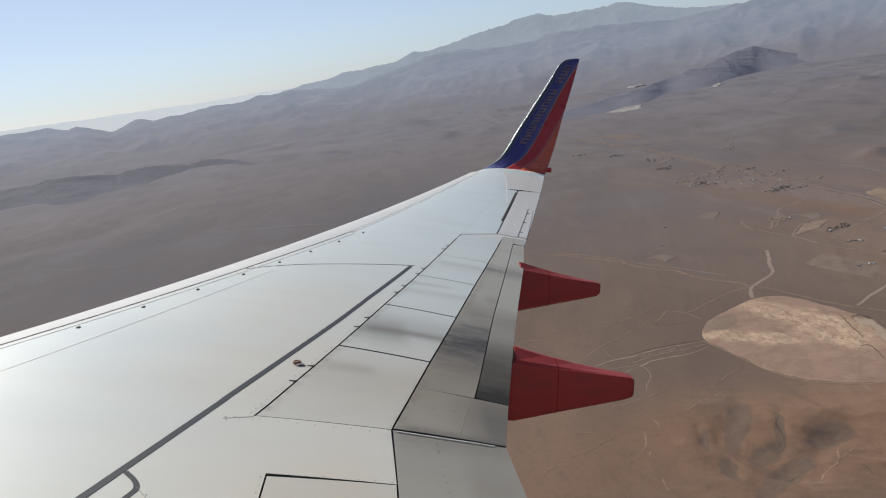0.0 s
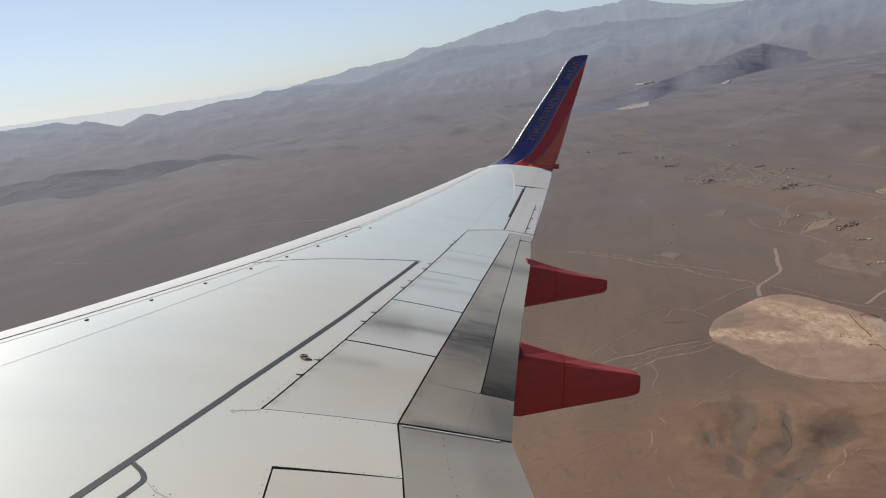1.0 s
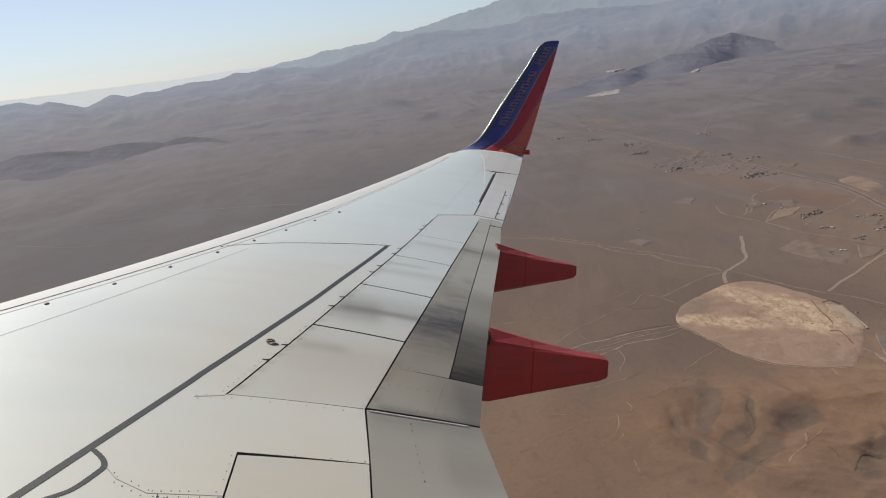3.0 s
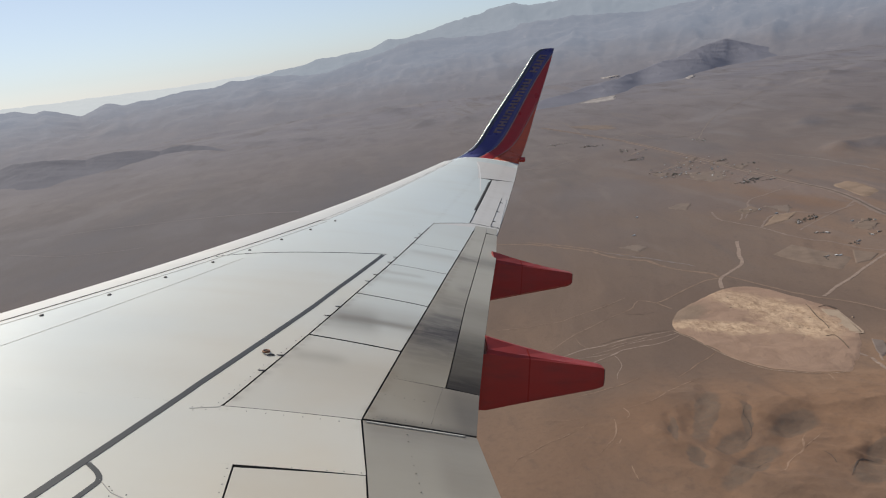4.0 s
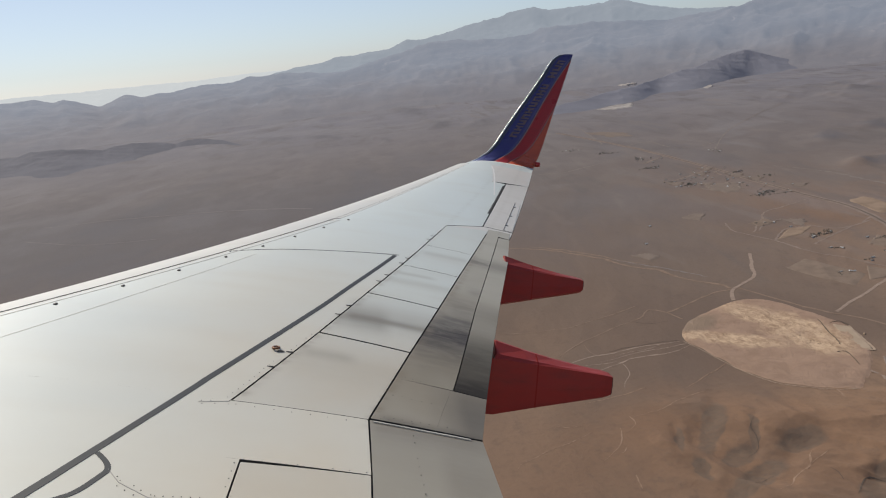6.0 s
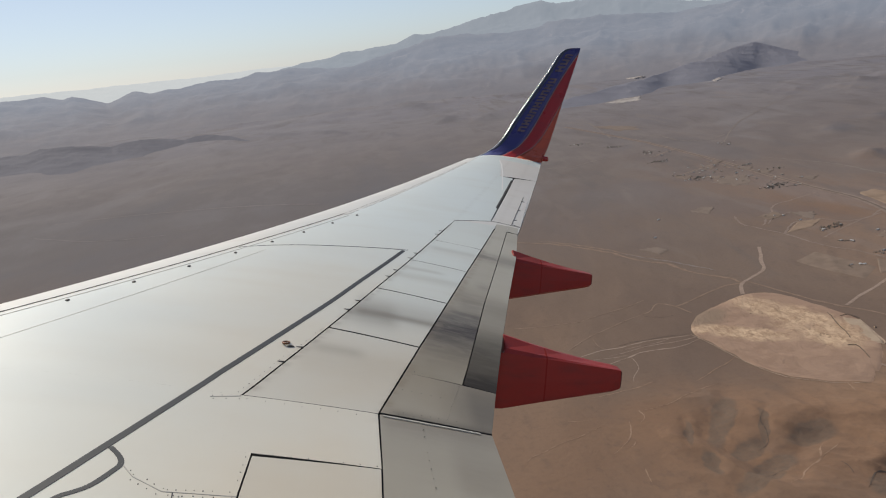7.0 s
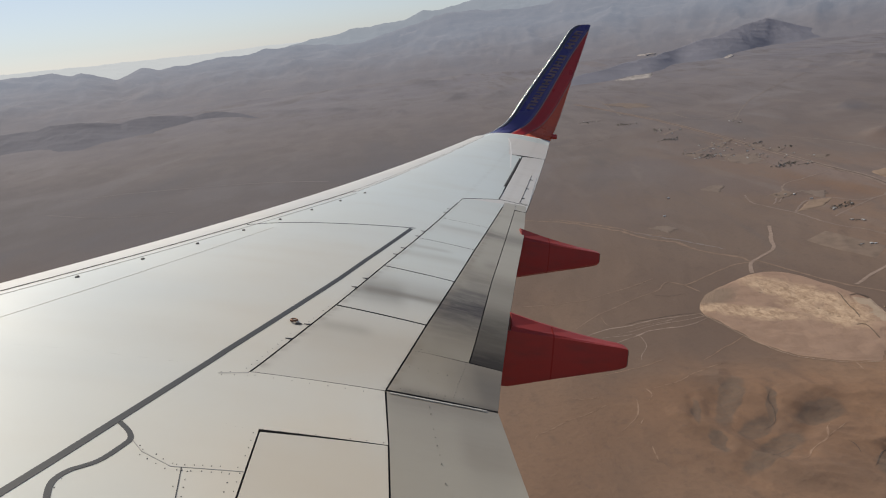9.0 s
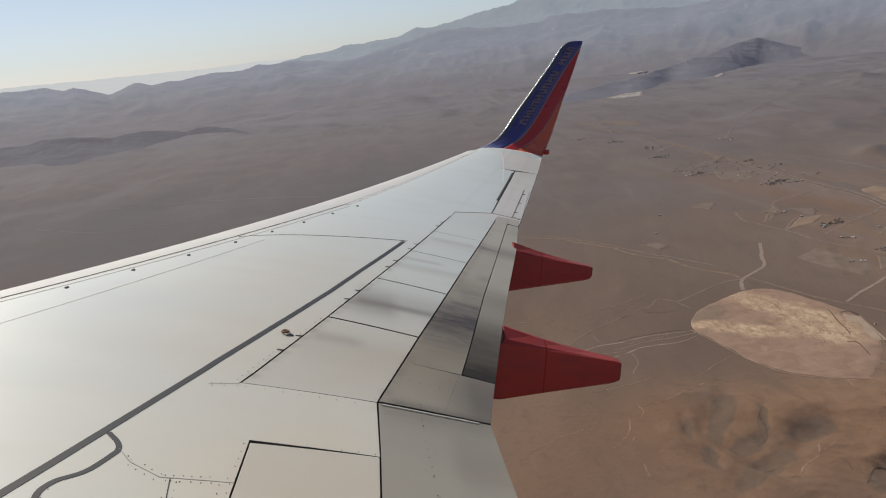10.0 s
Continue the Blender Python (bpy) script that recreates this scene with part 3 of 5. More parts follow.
def dome(x, y, length, width, height, mat, name, turn=0.0):
    """A low teardrop cover on the skin."""
    rows = []
    for f, h in ((1.0, -0.004), (0.97, 0.35), (0.75, 0.75), (0.4, 0.95), (0.08, 1.0)):
        ring = []
        for k in range(12):
            a = 2 * math.pi * k / 12
            dx, dy = f * length / 2 * math.cos(a), f * width / 2 * math.sin(a) * (0.75 + 0.25 * math.cos(a))
            px, py = x + dx * math.cos(turn) - dy * math.sin(turn), y + dx * math.sin(turn) + dy * math.cos(turn)
            ring.append((px, py, top(px, py) + height * h))
        rows.append(ring)
    return lump(name, rows, mat)


for y in (7.605, 8.18, 8.755, 9.33, 9.857, 10.376, 10.91, 11.42):
    part("vent_cover", dome(lead(y) + 0.838, y, 0.032, 0.058, 0.012, RIVET, "vent_cover"), wing, "small dark raised vent cover")

for y in (6.758, 7.05, 7.977, 8.232, 9.051, 9.291, 9.783, 10.0, 10.93, 11.12):
    x0 = HINGE(y)
    part("hinge_bracket", lump("hinge_bracket", [[(x0 - 0.044 + 0.044 * s, y + d * (0.002 + 0.004 * s), top(x0 - 0.044 + 0.044 * s, y) + h) for d, h in ((-1, -0.002), (1, -0.002), (1, 0.004 + 0.004 * s), (-1, 0.004 + 0.004 * s))] for s in (0, 0.5, 1)], RIVET), wing)


def ring_fitting(x, y):
    verts, faces = [], []
    for i in range(20):
        a = 2 * math.pi * i / 20
        for j in range(8):
            b = 2 * math.pi * j / 8
            r = 0.028 + 0.0075 * math.cos(b)
            px, py = x + r * math.cos(a) * 0.8, y + r * math.sin(a) * 1.35
            verts.append((px, py, top(x, y) + 0.008 + 0.0075 * math.sin(b)))
    for i in range(20):
        for j in range(8):
            faces.append((i * 8 + j, ((i + 1) % 20) * 8 + j, ((i + 1) % 20) * 8 + (j + 1) % 8, i * 8 + (j + 1) % 8))
    return mesh_of("tie_ring", verts, faces, RUST)


tie = part("tie_ring", ring_fitting(6.452, 7.075), wing, "rusty brown tie-down ring fitting")
part("ring_plate", dome(6.452, 7.075, 0.05, 0.09, 0.003, PAINT, "ring_plate"), tie)
part("ring_pin", dome(6.488, 7.03, 0.055, 0.016, 0.012, RIVET, "ring_pin", 0.4), tie)


def rivets(paths, radius=0.0034):
    verts, faces = [], []
    rnd = random.Random(4)
    for (xa, ya), (xb, yb), gap in paths:
        k = max(1, int(math.hypot(xb - xa, yb - ya) / gap))
        for i in range(k + 1):
            if rnd.random() < 0.12:
                continue
            x, y = xa + (xb - xa) * i / k + rnd.uniform(-1, 1) * 0.003, ya + (yb - ya) * i / k + rnd.uniform(-1, 1) * 0.003
            r = radius * rnd.uniform(0.7, 1.2)
            o = len(verts)
            for f, h in ((1.0, -0.001), (0.7, 0.0025)):
                verts += [(x + r * f * math.cos(a * math.pi / 3), y + r * f * 1.3 * math.sin(a * math.pi / 3), top(x, y) + h) for a in range(6)]
            faces += [(o + a, o + (a + 1) % 6, o + 6 + (a + 1) % 6, o + 6 + a) for a in range(6)] + [tuple(o + 6 + a for a in range(6))]
    return mesh_of("rivets", verts, faces, RIVET)


part("rivets", rivets((
    ((5.93, 5.24), (6.00, 5.16), 0.035), ((6.02, 5.16), (6.15, 5.075), 0.05), ((6.0, 5.11), (6.13, 5.025), 0.05), ((6.17, 5.075), (6.46, 5.135), 0.035), ((6.2, 5.03), (6.45, 5.08), 0.04),
    ((6.18, 5.03), (6.23, 4.7), 0.06), ((6.225, 5.03), (6.27, 4.7), 0.06), ((6.40, 5.06), (6.42, 4.7), 0.07), ((5.87, 5.01), (5.79, 4.92), 0.05), ((5.78, 4.90), (5.77, 4.7), 0.06),
    ((6.44, 5.47), (6.44, 4.7), 0.07), ((6.48, 5.52), (7.08, 5.615), 0.085), ((6.16, 6.08), (6.30, 6.13), 0.05), ((6.34, 6.14), (7.06, 6.20), 0.095), ((6.15, 6.12), (6.2, 6.14), 0.03),
    ((6.275, 6.22), (6.46, 6.85), 0.07), ((6.55, 7.1), (6.66, 7.45), 0.08), ((7.333, 6.992), (7.552, 6.957), 0.05), ((7.243, 6.671), (7.496, 6.67), 0.06), ((7.637, 6.91), (7.52, 6.407), 0.04),
    ((7.13, 6.33), (7.571, 6.385), 0.05), ((7.16, 6.31), (7.45, 6.33), 0.045), ((7.351, 6.17), (7.389, 5.239), 0.085))), wing, "rows of dirty rivets", "stuff")
part("skin_joint", ribbon(((5.925, 5.24), (6.0, 5.14), (6.15, 5.05), (6.46, 5.10)), 0.004, SEAL, "skin_joint", 0.002), wing)
part("skin_joint", ribbon(((6.195, 5.053), (6.24, 4.75)), 0.004, STRIPE, "skin_joint", 0.002), wing)
part("skin_joint", ribbon(((6.14, 6.10), (6.298, 6.168)), 0.007, SEAL, "skin_joint", 0.002), wing)
part("tip_seam", ribbon(((9.30, 16.35), (9.29, 16.0), (9.24, 15.6), (9.19, 15.2), (9.08, 14.5), (9.02, 14.1)), 0.02, WHITE_SEAL, "tip_seam", 0.002), wing)
part("hinge_slot", ribbon(((8.60, 12.2), (8.74, 12.75)), 0.012, STRIPE, "hinge_slot"), wing)
part("hinge_slot", ribbon(((8.75, 12.85), (9.30, 14.9)), 0.028, INNER, "hinge_slot"), wing)
part("tail_light", lump("tail_light", [[(10.20 + dx, 17.02 + 0.05 * c * w, 3.37 + 0.045 * sn * w) for c, sn in ((-1, -1), (1, -1), (1.15, 0), (1, 1), (-1, 1), (-1.15, 0))] for dx, w in ((0, 0.8), (0.02, 1), (0.13, 1), (0.15, 0.8))], WL_RED), wing, "red tail light housing")

# ---- landscape ----
GROUND = -140.0
SEED = np.random.RandomState(7)
LATTICE = SEED.rand(256, 256)


def smooth_noise(x, y):
    xi, yi = np.floor(x).astype(int), np.floor(y).astype(int)
    fx, fy = x - xi, y - yi
    fx, fy = fx * fx * (3 - 2 * fx), fy * fy * (3 - 2 * fy)
    g = lambda i, j: LATTICE[i % 256, j % 256]
    return (g(xi, yi) * (1 - fx) + g(xi + 1, yi) * fx) * (1 - fy) + (g(xi, yi + 1) * (1 - fx) + g(xi + 1, yi + 1) * fx) * fy


def fbm(x, y, octaves=5, ridged=False):
    total, amp, norm = 0.0, 1.0, 0.0
    for k in range(octaves):
        v = smooth_noise(x * 2 ** k + 17.3 * k, y * 2 ** k + 9.1 * k)
        if ridged:
            v = (1 - np.abs(2 * v - 1)) ** 1.6
        total, norm, amp = total + amp * v, norm + amp, amp * 0.5
    return total / norm


def hump(v, at, width):
    return np.exp(-((v - at) / width) ** 2)


# shaded hollows between the eroded hills, painted dark: place, half length, half width, turn
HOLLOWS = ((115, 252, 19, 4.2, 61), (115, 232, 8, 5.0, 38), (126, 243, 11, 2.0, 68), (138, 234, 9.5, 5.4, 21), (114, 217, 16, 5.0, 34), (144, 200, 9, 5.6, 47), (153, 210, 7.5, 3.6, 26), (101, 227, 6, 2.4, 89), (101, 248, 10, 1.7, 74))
# dark outcrops on the far plain
OUTCROPS = ((619, 919, 38, 12, 51), (531, 872, 37, 13, 63), (477, 694, 26, 15, 48), (498, 691, 22, 8, 58), (456, 697, 16, 7, 62), (152, 1616, 100, 28, 87), (230, 1527, 90, 27, 79), (-76, 1631, 78, 21, 112), (42, 1451, 46, 13, 98), (-188, 1736, 97, 25, 110), (125, 2076, 177, 37, 93), (-175, 2500, 230, 60, 99))


def inside(x, y, spot, grow=1.0):
    """How far a place lies in an oval: one in its middle, falling off past its rim."""
    at, there, a, b, turn = spot
    c, s = math.cos(radians(turn)), math.sin(radians(turn))
    u, v = ((x - at) * c + (y - there) * s) / (a * grow), (-(x - at) * s + (y - there) * c) / (b * grow)
    return np.exp(-(u * u + v * v))


def terrain(x, y):
    r = np.hypot(x, y)
    z = (fbm(x / 110, y / 110, 3) - 0.5) * np.clip((r - 300) / 900, 0, 1) * 6
    # eroded hills below the wing root, cut by gullies, with hollows between them
    near = np.clip((305 - y) / 55, 0, 1) * np.clip((x - 60) / 70, 0.12, 1)
    bx, by = x + (fbm(x / 30 + 7, y / 45, 3) - 0.5) * 24, y + (fbm(x / 30 + 60, y / 45, 3) - 0.5) * 30
    z = z + near * (fbm((bx + 0.5 * by) / 42 + 3.2, by / 90 + 0.4, 4, True) ** 1.2 * 5.0 + fbm((bx + 0.4 * by) / 13, by / 34, 5, True) * 1.7)
    wx, wy = x + (fbm(x / 9, y / 18, 4) - 0.5) * 8, y + (fbm(x / 9 + 40, y / 18, 4) - 0.5) * 12
    for spot in HOLLOWS:
        z = z - inside(wx, wy, spot, 1.25) * 0.4 * spot[3] ** 0.8
    # faint swells and washes over the plain
    z = z + np.clip((y - 260) / 100, 0, 1) * np.clip((900 - r) / 300, 0, 1) * (fbm((bx - 0.3 * by) / 20, by / 70 + 9, 4, True) - 0.45) * 0.7
    for spot in OUTCROPS[:5]:
        z = z + inside(x, y, spot, 1.7) * fbm(x / 30, y / 40, 4, True) * 5
    for spot in OUTCROPS[5:]:
        z = z + inside(x, y, spot, 1.2) * fbm(x / 60, y / 70, 4, True) * 7
    z = z + hump(x, 900, 260) * hump(y, 1350, 200) * fbm(x / 90, y / 90, 4, True) * 14
    z = z + hump(r, 2300, 500) * (fbm(x / 200, y / 200, 4, True) - 0.3) * 9
    return z


HEIGHTS = {}


def ground_sheet():
    az = np.radians(np.concatenate((np.linspace(-180, -32, 40)[:-1], np.linspace(-32, 46, 420)[:-1], np.linspace(46, 180, 38)[:-1])))
    r = np.concatenate(([0.0], np.geomspace(40, 178, 20), np.arange(180, 330, 0.8), np.geomspace(330, 4850, 230)))
    R, A = np.meshgrid(r, az)
    X, Y = R * np.sin(A), R * np.cos(A)
    Z = GROUND + terrain(X, Y)
    HEIGHTS.update(az=az, r=r, z=Z)
    n, m = R.shape
    v = np.stack((X, Y, Z), 2).reshape(-1, 3)
    i, j = np.meshgrid(np.arange(n), np.arange(m - 1), indexing="ij")
    a, b = i * m + j, ((i + 1) % n) * m + j
    f = np.stack((a, b, b + 1, a + 1), 2).reshape(-1, 4)
    return mesh_of("ground", v.tolist(), f.tolist(), SOIL)


def warped(n, size, far, detail=4.0):
    """The place, pushed about by noise, for ragged outlines."""
    t = n.t.nodes.new("ShaderNodeTexNoise")
    t.inputs["Scale"].default_value, t.inputs["Detail"].default_value = size, detail
    n.link(n.pos, t.inputs["Vector"])
    v = [n.t.nodes.new("ShaderNodeVectorMath") for _ in range(3)]
    v[0].operation, v[1].operation, v[2].operation = "SUBTRACT", "SCALE", "ADD"
    v[0].inputs[1].default_value = (0.5, 0.5, 0.5)
    v[1].inputs["Scale"].default_value = far
    n.link(t.outputs["Color"], v[0].inputs[0])
    n.link(v[0].outputs[0], v[1].inputs[0])
    n.link(n.pos, v[2].inputs[0])
    n.link(v[1].outputs[0], v[2].inputs[1])
    return v[2].outputs[0]


def oval(n, vec, spot, lo=0.75, hi=1.25):
    """One inside an oval of the plan, zero outside."""
    g = n.t.nodes.new("ShaderNodeMapping")
    g.vector_type = "TEXTURE"
    g.inputs["Location"].default_value = (spot[0], spot[1], 0)
    g.inputs["Rotation"].default_value = (0, 0, radians(spot[4]))
    g.inputs["Scale"].default_value = (spot[2], spot[3], 1e5)
    n.link(vec, g.inputs[0])
    d = n.t.nodes.new("ShaderNodeVectorMath")
    d.operation = "LENGTH"
    n.link(g.outputs[0], d.inputs[0])
    return n.span(d.outputs["Value"], lo, hi, 1.0, 0.0)


def soil():
    m = material("desert_soil", (0.2, 0.13, 0.09), 0.95)
    n = Net(m)
    n.b.inputs["Specular IOR Level"].default_value = 0.15
    x, y, _ = n.axis()
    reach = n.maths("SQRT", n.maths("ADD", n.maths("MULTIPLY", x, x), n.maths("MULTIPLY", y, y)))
    big = n.noise(n.pos, 0.006, 5, 0.5, 0.3)
    mid = n.noise(n.scaled((1.0, 0.55, 1.0), 25), 0.03, 6, 0.55, 0.4)
    soft = n.noise(n.scaled((1.0, 0.6, 1.0), -30, (9, 4, 0)), 0.055, 5, 0.5, 0.3)
    fine = n.noise(n.pos, 0.45, 6, 0.65)
    c = n.mix(n.span(big, 0.38, 0.62), (0.203, 0.122, 0.077), (0.234, 0.152, 0.102))
    c = n.mix(n.span(mid, 0.46, 0.68, 0.0, 0.5), c, (0.142, 0.1, 0.076))
    c = n.mix(n.span(soft, 0.5, 0.7, 0.0, 0.5), c, (0.228, 0.138, 0.087))
    # the stony flat under the flap fairings is greyer than the eroded hills
    flat = n.maths("MULTIPLY", n.span(n.maths("ADD", y, n.maths("MULTIPLY", mid, 60.0)), 285, 345), n.span(x, 330, 200))
    c = n.mix(n.maths("MULTIPLY", flat, 0.75), c, (0.138, 0.107, 0.089))
    c = n.mix(n.span(n.maths("ADD", x, n.maths("MULTIPLY", mid, 40.0)), 150, 80, 0.0, 0.45), c, (0.138, 0.098, 0.075))
    # valley gravel, with aerial haze put into its colour: greyer and bluer with reach
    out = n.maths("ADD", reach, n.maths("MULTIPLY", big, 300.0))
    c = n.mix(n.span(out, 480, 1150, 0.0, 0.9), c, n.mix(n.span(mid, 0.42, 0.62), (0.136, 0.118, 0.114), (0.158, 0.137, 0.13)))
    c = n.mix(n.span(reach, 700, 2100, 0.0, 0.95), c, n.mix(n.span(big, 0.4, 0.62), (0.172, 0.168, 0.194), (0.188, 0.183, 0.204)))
    # broad tonal bands of older and younger fans
    fan = n.noise(n.scaled((1.0, 0.4, 1.0), -14, (2, 8, 0)), 0.009, 6, 0.55, 0.5)
    # here and below, each far tone is cooled to carry the painted haze
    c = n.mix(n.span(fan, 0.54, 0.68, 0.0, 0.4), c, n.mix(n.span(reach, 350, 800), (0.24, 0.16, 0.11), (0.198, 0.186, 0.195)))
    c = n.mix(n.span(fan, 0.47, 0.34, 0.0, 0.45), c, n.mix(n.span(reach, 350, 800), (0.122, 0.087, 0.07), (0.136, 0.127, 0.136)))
    lava = n.maths("MULTIPLY", n.span(x, 230, 20), n.maths("MULTIPLY", n.span(y, 1250, 800), n.span(y, 430, 700)))
    c = n.mix(n.maths("MULTIPLY", lava, n.span(fan, 0.4, 0.6, 0.9, 0.6)), c, (0.112, 0.108, 0.12))
    mottle = n.noise(n.scaled((1.0, 0.5, 1.0), 40, (3, 1, 0)), 0.017, 7, 0.6, 0.6)
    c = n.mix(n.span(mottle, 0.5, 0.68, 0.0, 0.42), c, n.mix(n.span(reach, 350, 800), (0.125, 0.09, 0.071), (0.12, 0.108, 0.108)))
    # long drainage lines down the fans
    drain = n.noise(n.scaled((1.0, 0.16, 1.0), -9, (6, 2, 0)), 0.035, 6, 0.58, 0.7)
    c = n.mix(n.maths("MULTIPLY", n.span(drain, 0.52, 0.66, 0.0, 0.5), n.maths("MULTIPLY", n.span(reach, 380, 600), n.span(x, 80, 220))), c, (0.118, 0.104, 0.1))
    c = n.mix(n.maths("MULTIPLY", n.span(drain, 0.44, 0.34, 0.0, 0.35), n.maths("MULTIPLY", n.span(reach, 380, 600), n.span(x, 80, 220))), c, (0.185, 0.157, 0.143))
    # stones and low scrub
    scrub = n.noise(n.scaled((1.0, 0.6, 1.0), 30), 0.16, 7, 0.72, 0.2)
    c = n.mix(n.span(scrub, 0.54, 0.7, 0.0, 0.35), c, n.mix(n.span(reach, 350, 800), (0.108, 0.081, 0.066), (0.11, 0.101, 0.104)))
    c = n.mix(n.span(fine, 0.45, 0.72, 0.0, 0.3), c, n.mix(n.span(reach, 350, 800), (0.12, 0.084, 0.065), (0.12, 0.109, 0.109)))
    # the shade of the hollows, put into the soil colour
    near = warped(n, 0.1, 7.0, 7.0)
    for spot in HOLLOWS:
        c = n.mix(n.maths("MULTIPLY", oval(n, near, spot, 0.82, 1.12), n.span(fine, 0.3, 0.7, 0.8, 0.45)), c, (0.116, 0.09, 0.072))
    away = warped(n, 0.012, 70.0)
    # outcrop tone is blued by the same painted haze
    for spot in OUTCROPS:
        c = n.mix(n.maths("MULTIPLY", oval(n, away, spot, 0.3, 1.5), 0.5), c, (0.112, 0.109, 0.122))
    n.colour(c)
    n.bump(n.maths("ADD", mid, n.maths("MULTIPLY", fine, 0.3)), 0.5, 1.6)
    return m


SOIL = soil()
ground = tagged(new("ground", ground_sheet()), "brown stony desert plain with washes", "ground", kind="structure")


def rock(name, colour, dark, size, haze_glow=0.0, air=(0.5, 0.57, 0.7), foot=(), relief=0.0):
    m = material(name, colour, 0.95)
    n = Net(m)
    n.b.inputs["Specular IOR Level"].default_value = 0.1
    k = n.noise(n.scaled((1.0, 1.0, 0.6)), size, 8, 0.62, 0.5)
    c = n.mix(n.span(k, 0.35, 0.7), colour, dark)
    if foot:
        # brown gravel fans over the foot of the range, where the haze glow is dimmer
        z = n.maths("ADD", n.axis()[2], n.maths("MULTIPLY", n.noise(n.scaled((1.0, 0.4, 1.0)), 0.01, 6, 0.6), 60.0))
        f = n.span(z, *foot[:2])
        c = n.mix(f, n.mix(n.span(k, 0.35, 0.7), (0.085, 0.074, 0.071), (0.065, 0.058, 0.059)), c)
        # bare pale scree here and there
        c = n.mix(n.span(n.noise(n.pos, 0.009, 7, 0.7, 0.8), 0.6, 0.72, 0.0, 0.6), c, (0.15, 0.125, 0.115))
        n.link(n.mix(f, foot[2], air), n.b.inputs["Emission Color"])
    n.colour(c)
    if relief:
        n.bump(n.maths("ADD", k, n.maths("MULTIPLY", n.noise(n.pos, size * 4, 6, 0.6), 0.4)), 0.9, relief)
    # no lamp: emission paints in the haze that veils the far ranges
    if haze_glow:
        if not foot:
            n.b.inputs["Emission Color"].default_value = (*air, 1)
        n.b.inputs["Emission Strength"].default_value = haze_glow
    return m


def mountains(name, table, width, mat, label, rough=0.4, seed=0.0, scale=300.0, behind=0.6, fan=0.85, blur=3, spur=0.0, teeth=0.035):
    """A range on the plain; table holds (azimuth, elevation of the crest seen from the aircraft, distance and, if it varies, width), degrees and metres."""
    col = list(zip(*table))
    az = np.linspace(col[0][0], col[0][-1], 640)
    soft = lambda v: np.convolve(np.pad(v, blur, "edge"), np.ones(2 * blur + 1) / (2 * blur + 1), "valid")[:, None]
    dist, el = soft(np.interp(az, col[0], col[2])), soft(np.interp(az, col[0], col[1]))
    if len(col) > 3:
        broad = lambda v: np.convolve(np.pad(v, 24, "edge"), np.hanning(51)[1:-1] / np.hanning(51).sum(), "valid")[:, None]
        dist, width = broad(np.interp(az, col[0], col[2])), broad(np.interp(az, col[0], col[3]))
    f = np.linspace(-1, behind, 72)[None, :]
    R = np.minimum(dist + f * width, 4970)
    A = np.radians(az)[:, None] + 0 * R
    X, Y = R * np.sin(A), R * np.cos(A)
    crest = np.maximum(dist * np.tan(np.radians(el)) - GROUND, 0.5)
    n1 = fbm(X / scale + seed, Y / scale, 5, True)
    prof = np.clip(1 - np.abs(R - dist) / width, 0, 1) ** fan
    ends = np.clip(np.minimum(az - az[0], az[-1] - az) / 1.5, 0, 1)[:, None]
    # spurs and gullies grow towards the foot; the crest keeps its line with small teeth
    bite = fbm(X / 45 + seed, Y / 45, 4, True) - 0.5
    Z = GROUND - 3 + (crest + 3) * ends * prof * (1 + rough * 1.6 * (n1 - 0.5) * (1 - 0.75 * prof) + teeth * bite)
    arc = np.radians(az)[:, None] * dist
    ribs = fbm(arc / 150 + seed + 0.6 * fbm(X / 200, Y / 200, 3), R / 300 + 4, 6, True) - 0.45
    Z = Z + spur * crest * ends * ribs * 4 * prof * (1 - prof)
    a, b = X.shape
    v = np.stack((X, Y, Z), 2).reshape(-1, 3)
    i, j = np.meshgrid(np.arange(a - 1), np.arange(b - 1), indexing="ij")
    k = i * b + j
    q = np.stack((k, k + b, k + b + 1, k + 1), 2).reshape(-1, 4)
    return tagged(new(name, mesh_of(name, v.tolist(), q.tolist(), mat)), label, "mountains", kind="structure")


FAR = [(a, e, 4400) for a, e in ((-9, -1.0), (-6.4, -0.41), (-5.6, -0.06), (-4.6, 0.11), (-3.2, 0.28), (-2.1, 0.28), (-1.5, 0.4), (-0.1, 0.49), (0.5, 0.6), (1.9, 0.65), (2.6, 0.72), (3.6, 1.06), (4.7, 0.95), (5.9, 1.14), (7.6, 1.54), (8.6, 1.68), (9.2, 1.79), (10.4, 1.83), (11.6, 2.2), (12.6, 2.33), (13.7, 2.03), (15.6, 2.07), (17.3, 2.02), (17.8, 2.19), (18.7, 2.1), (20.3, 1.62), (21.4, 1.39), (23.5, 1.1), (25.7, 0.91), (30, 0.7), (42, 0.5), (58, 0.2))]
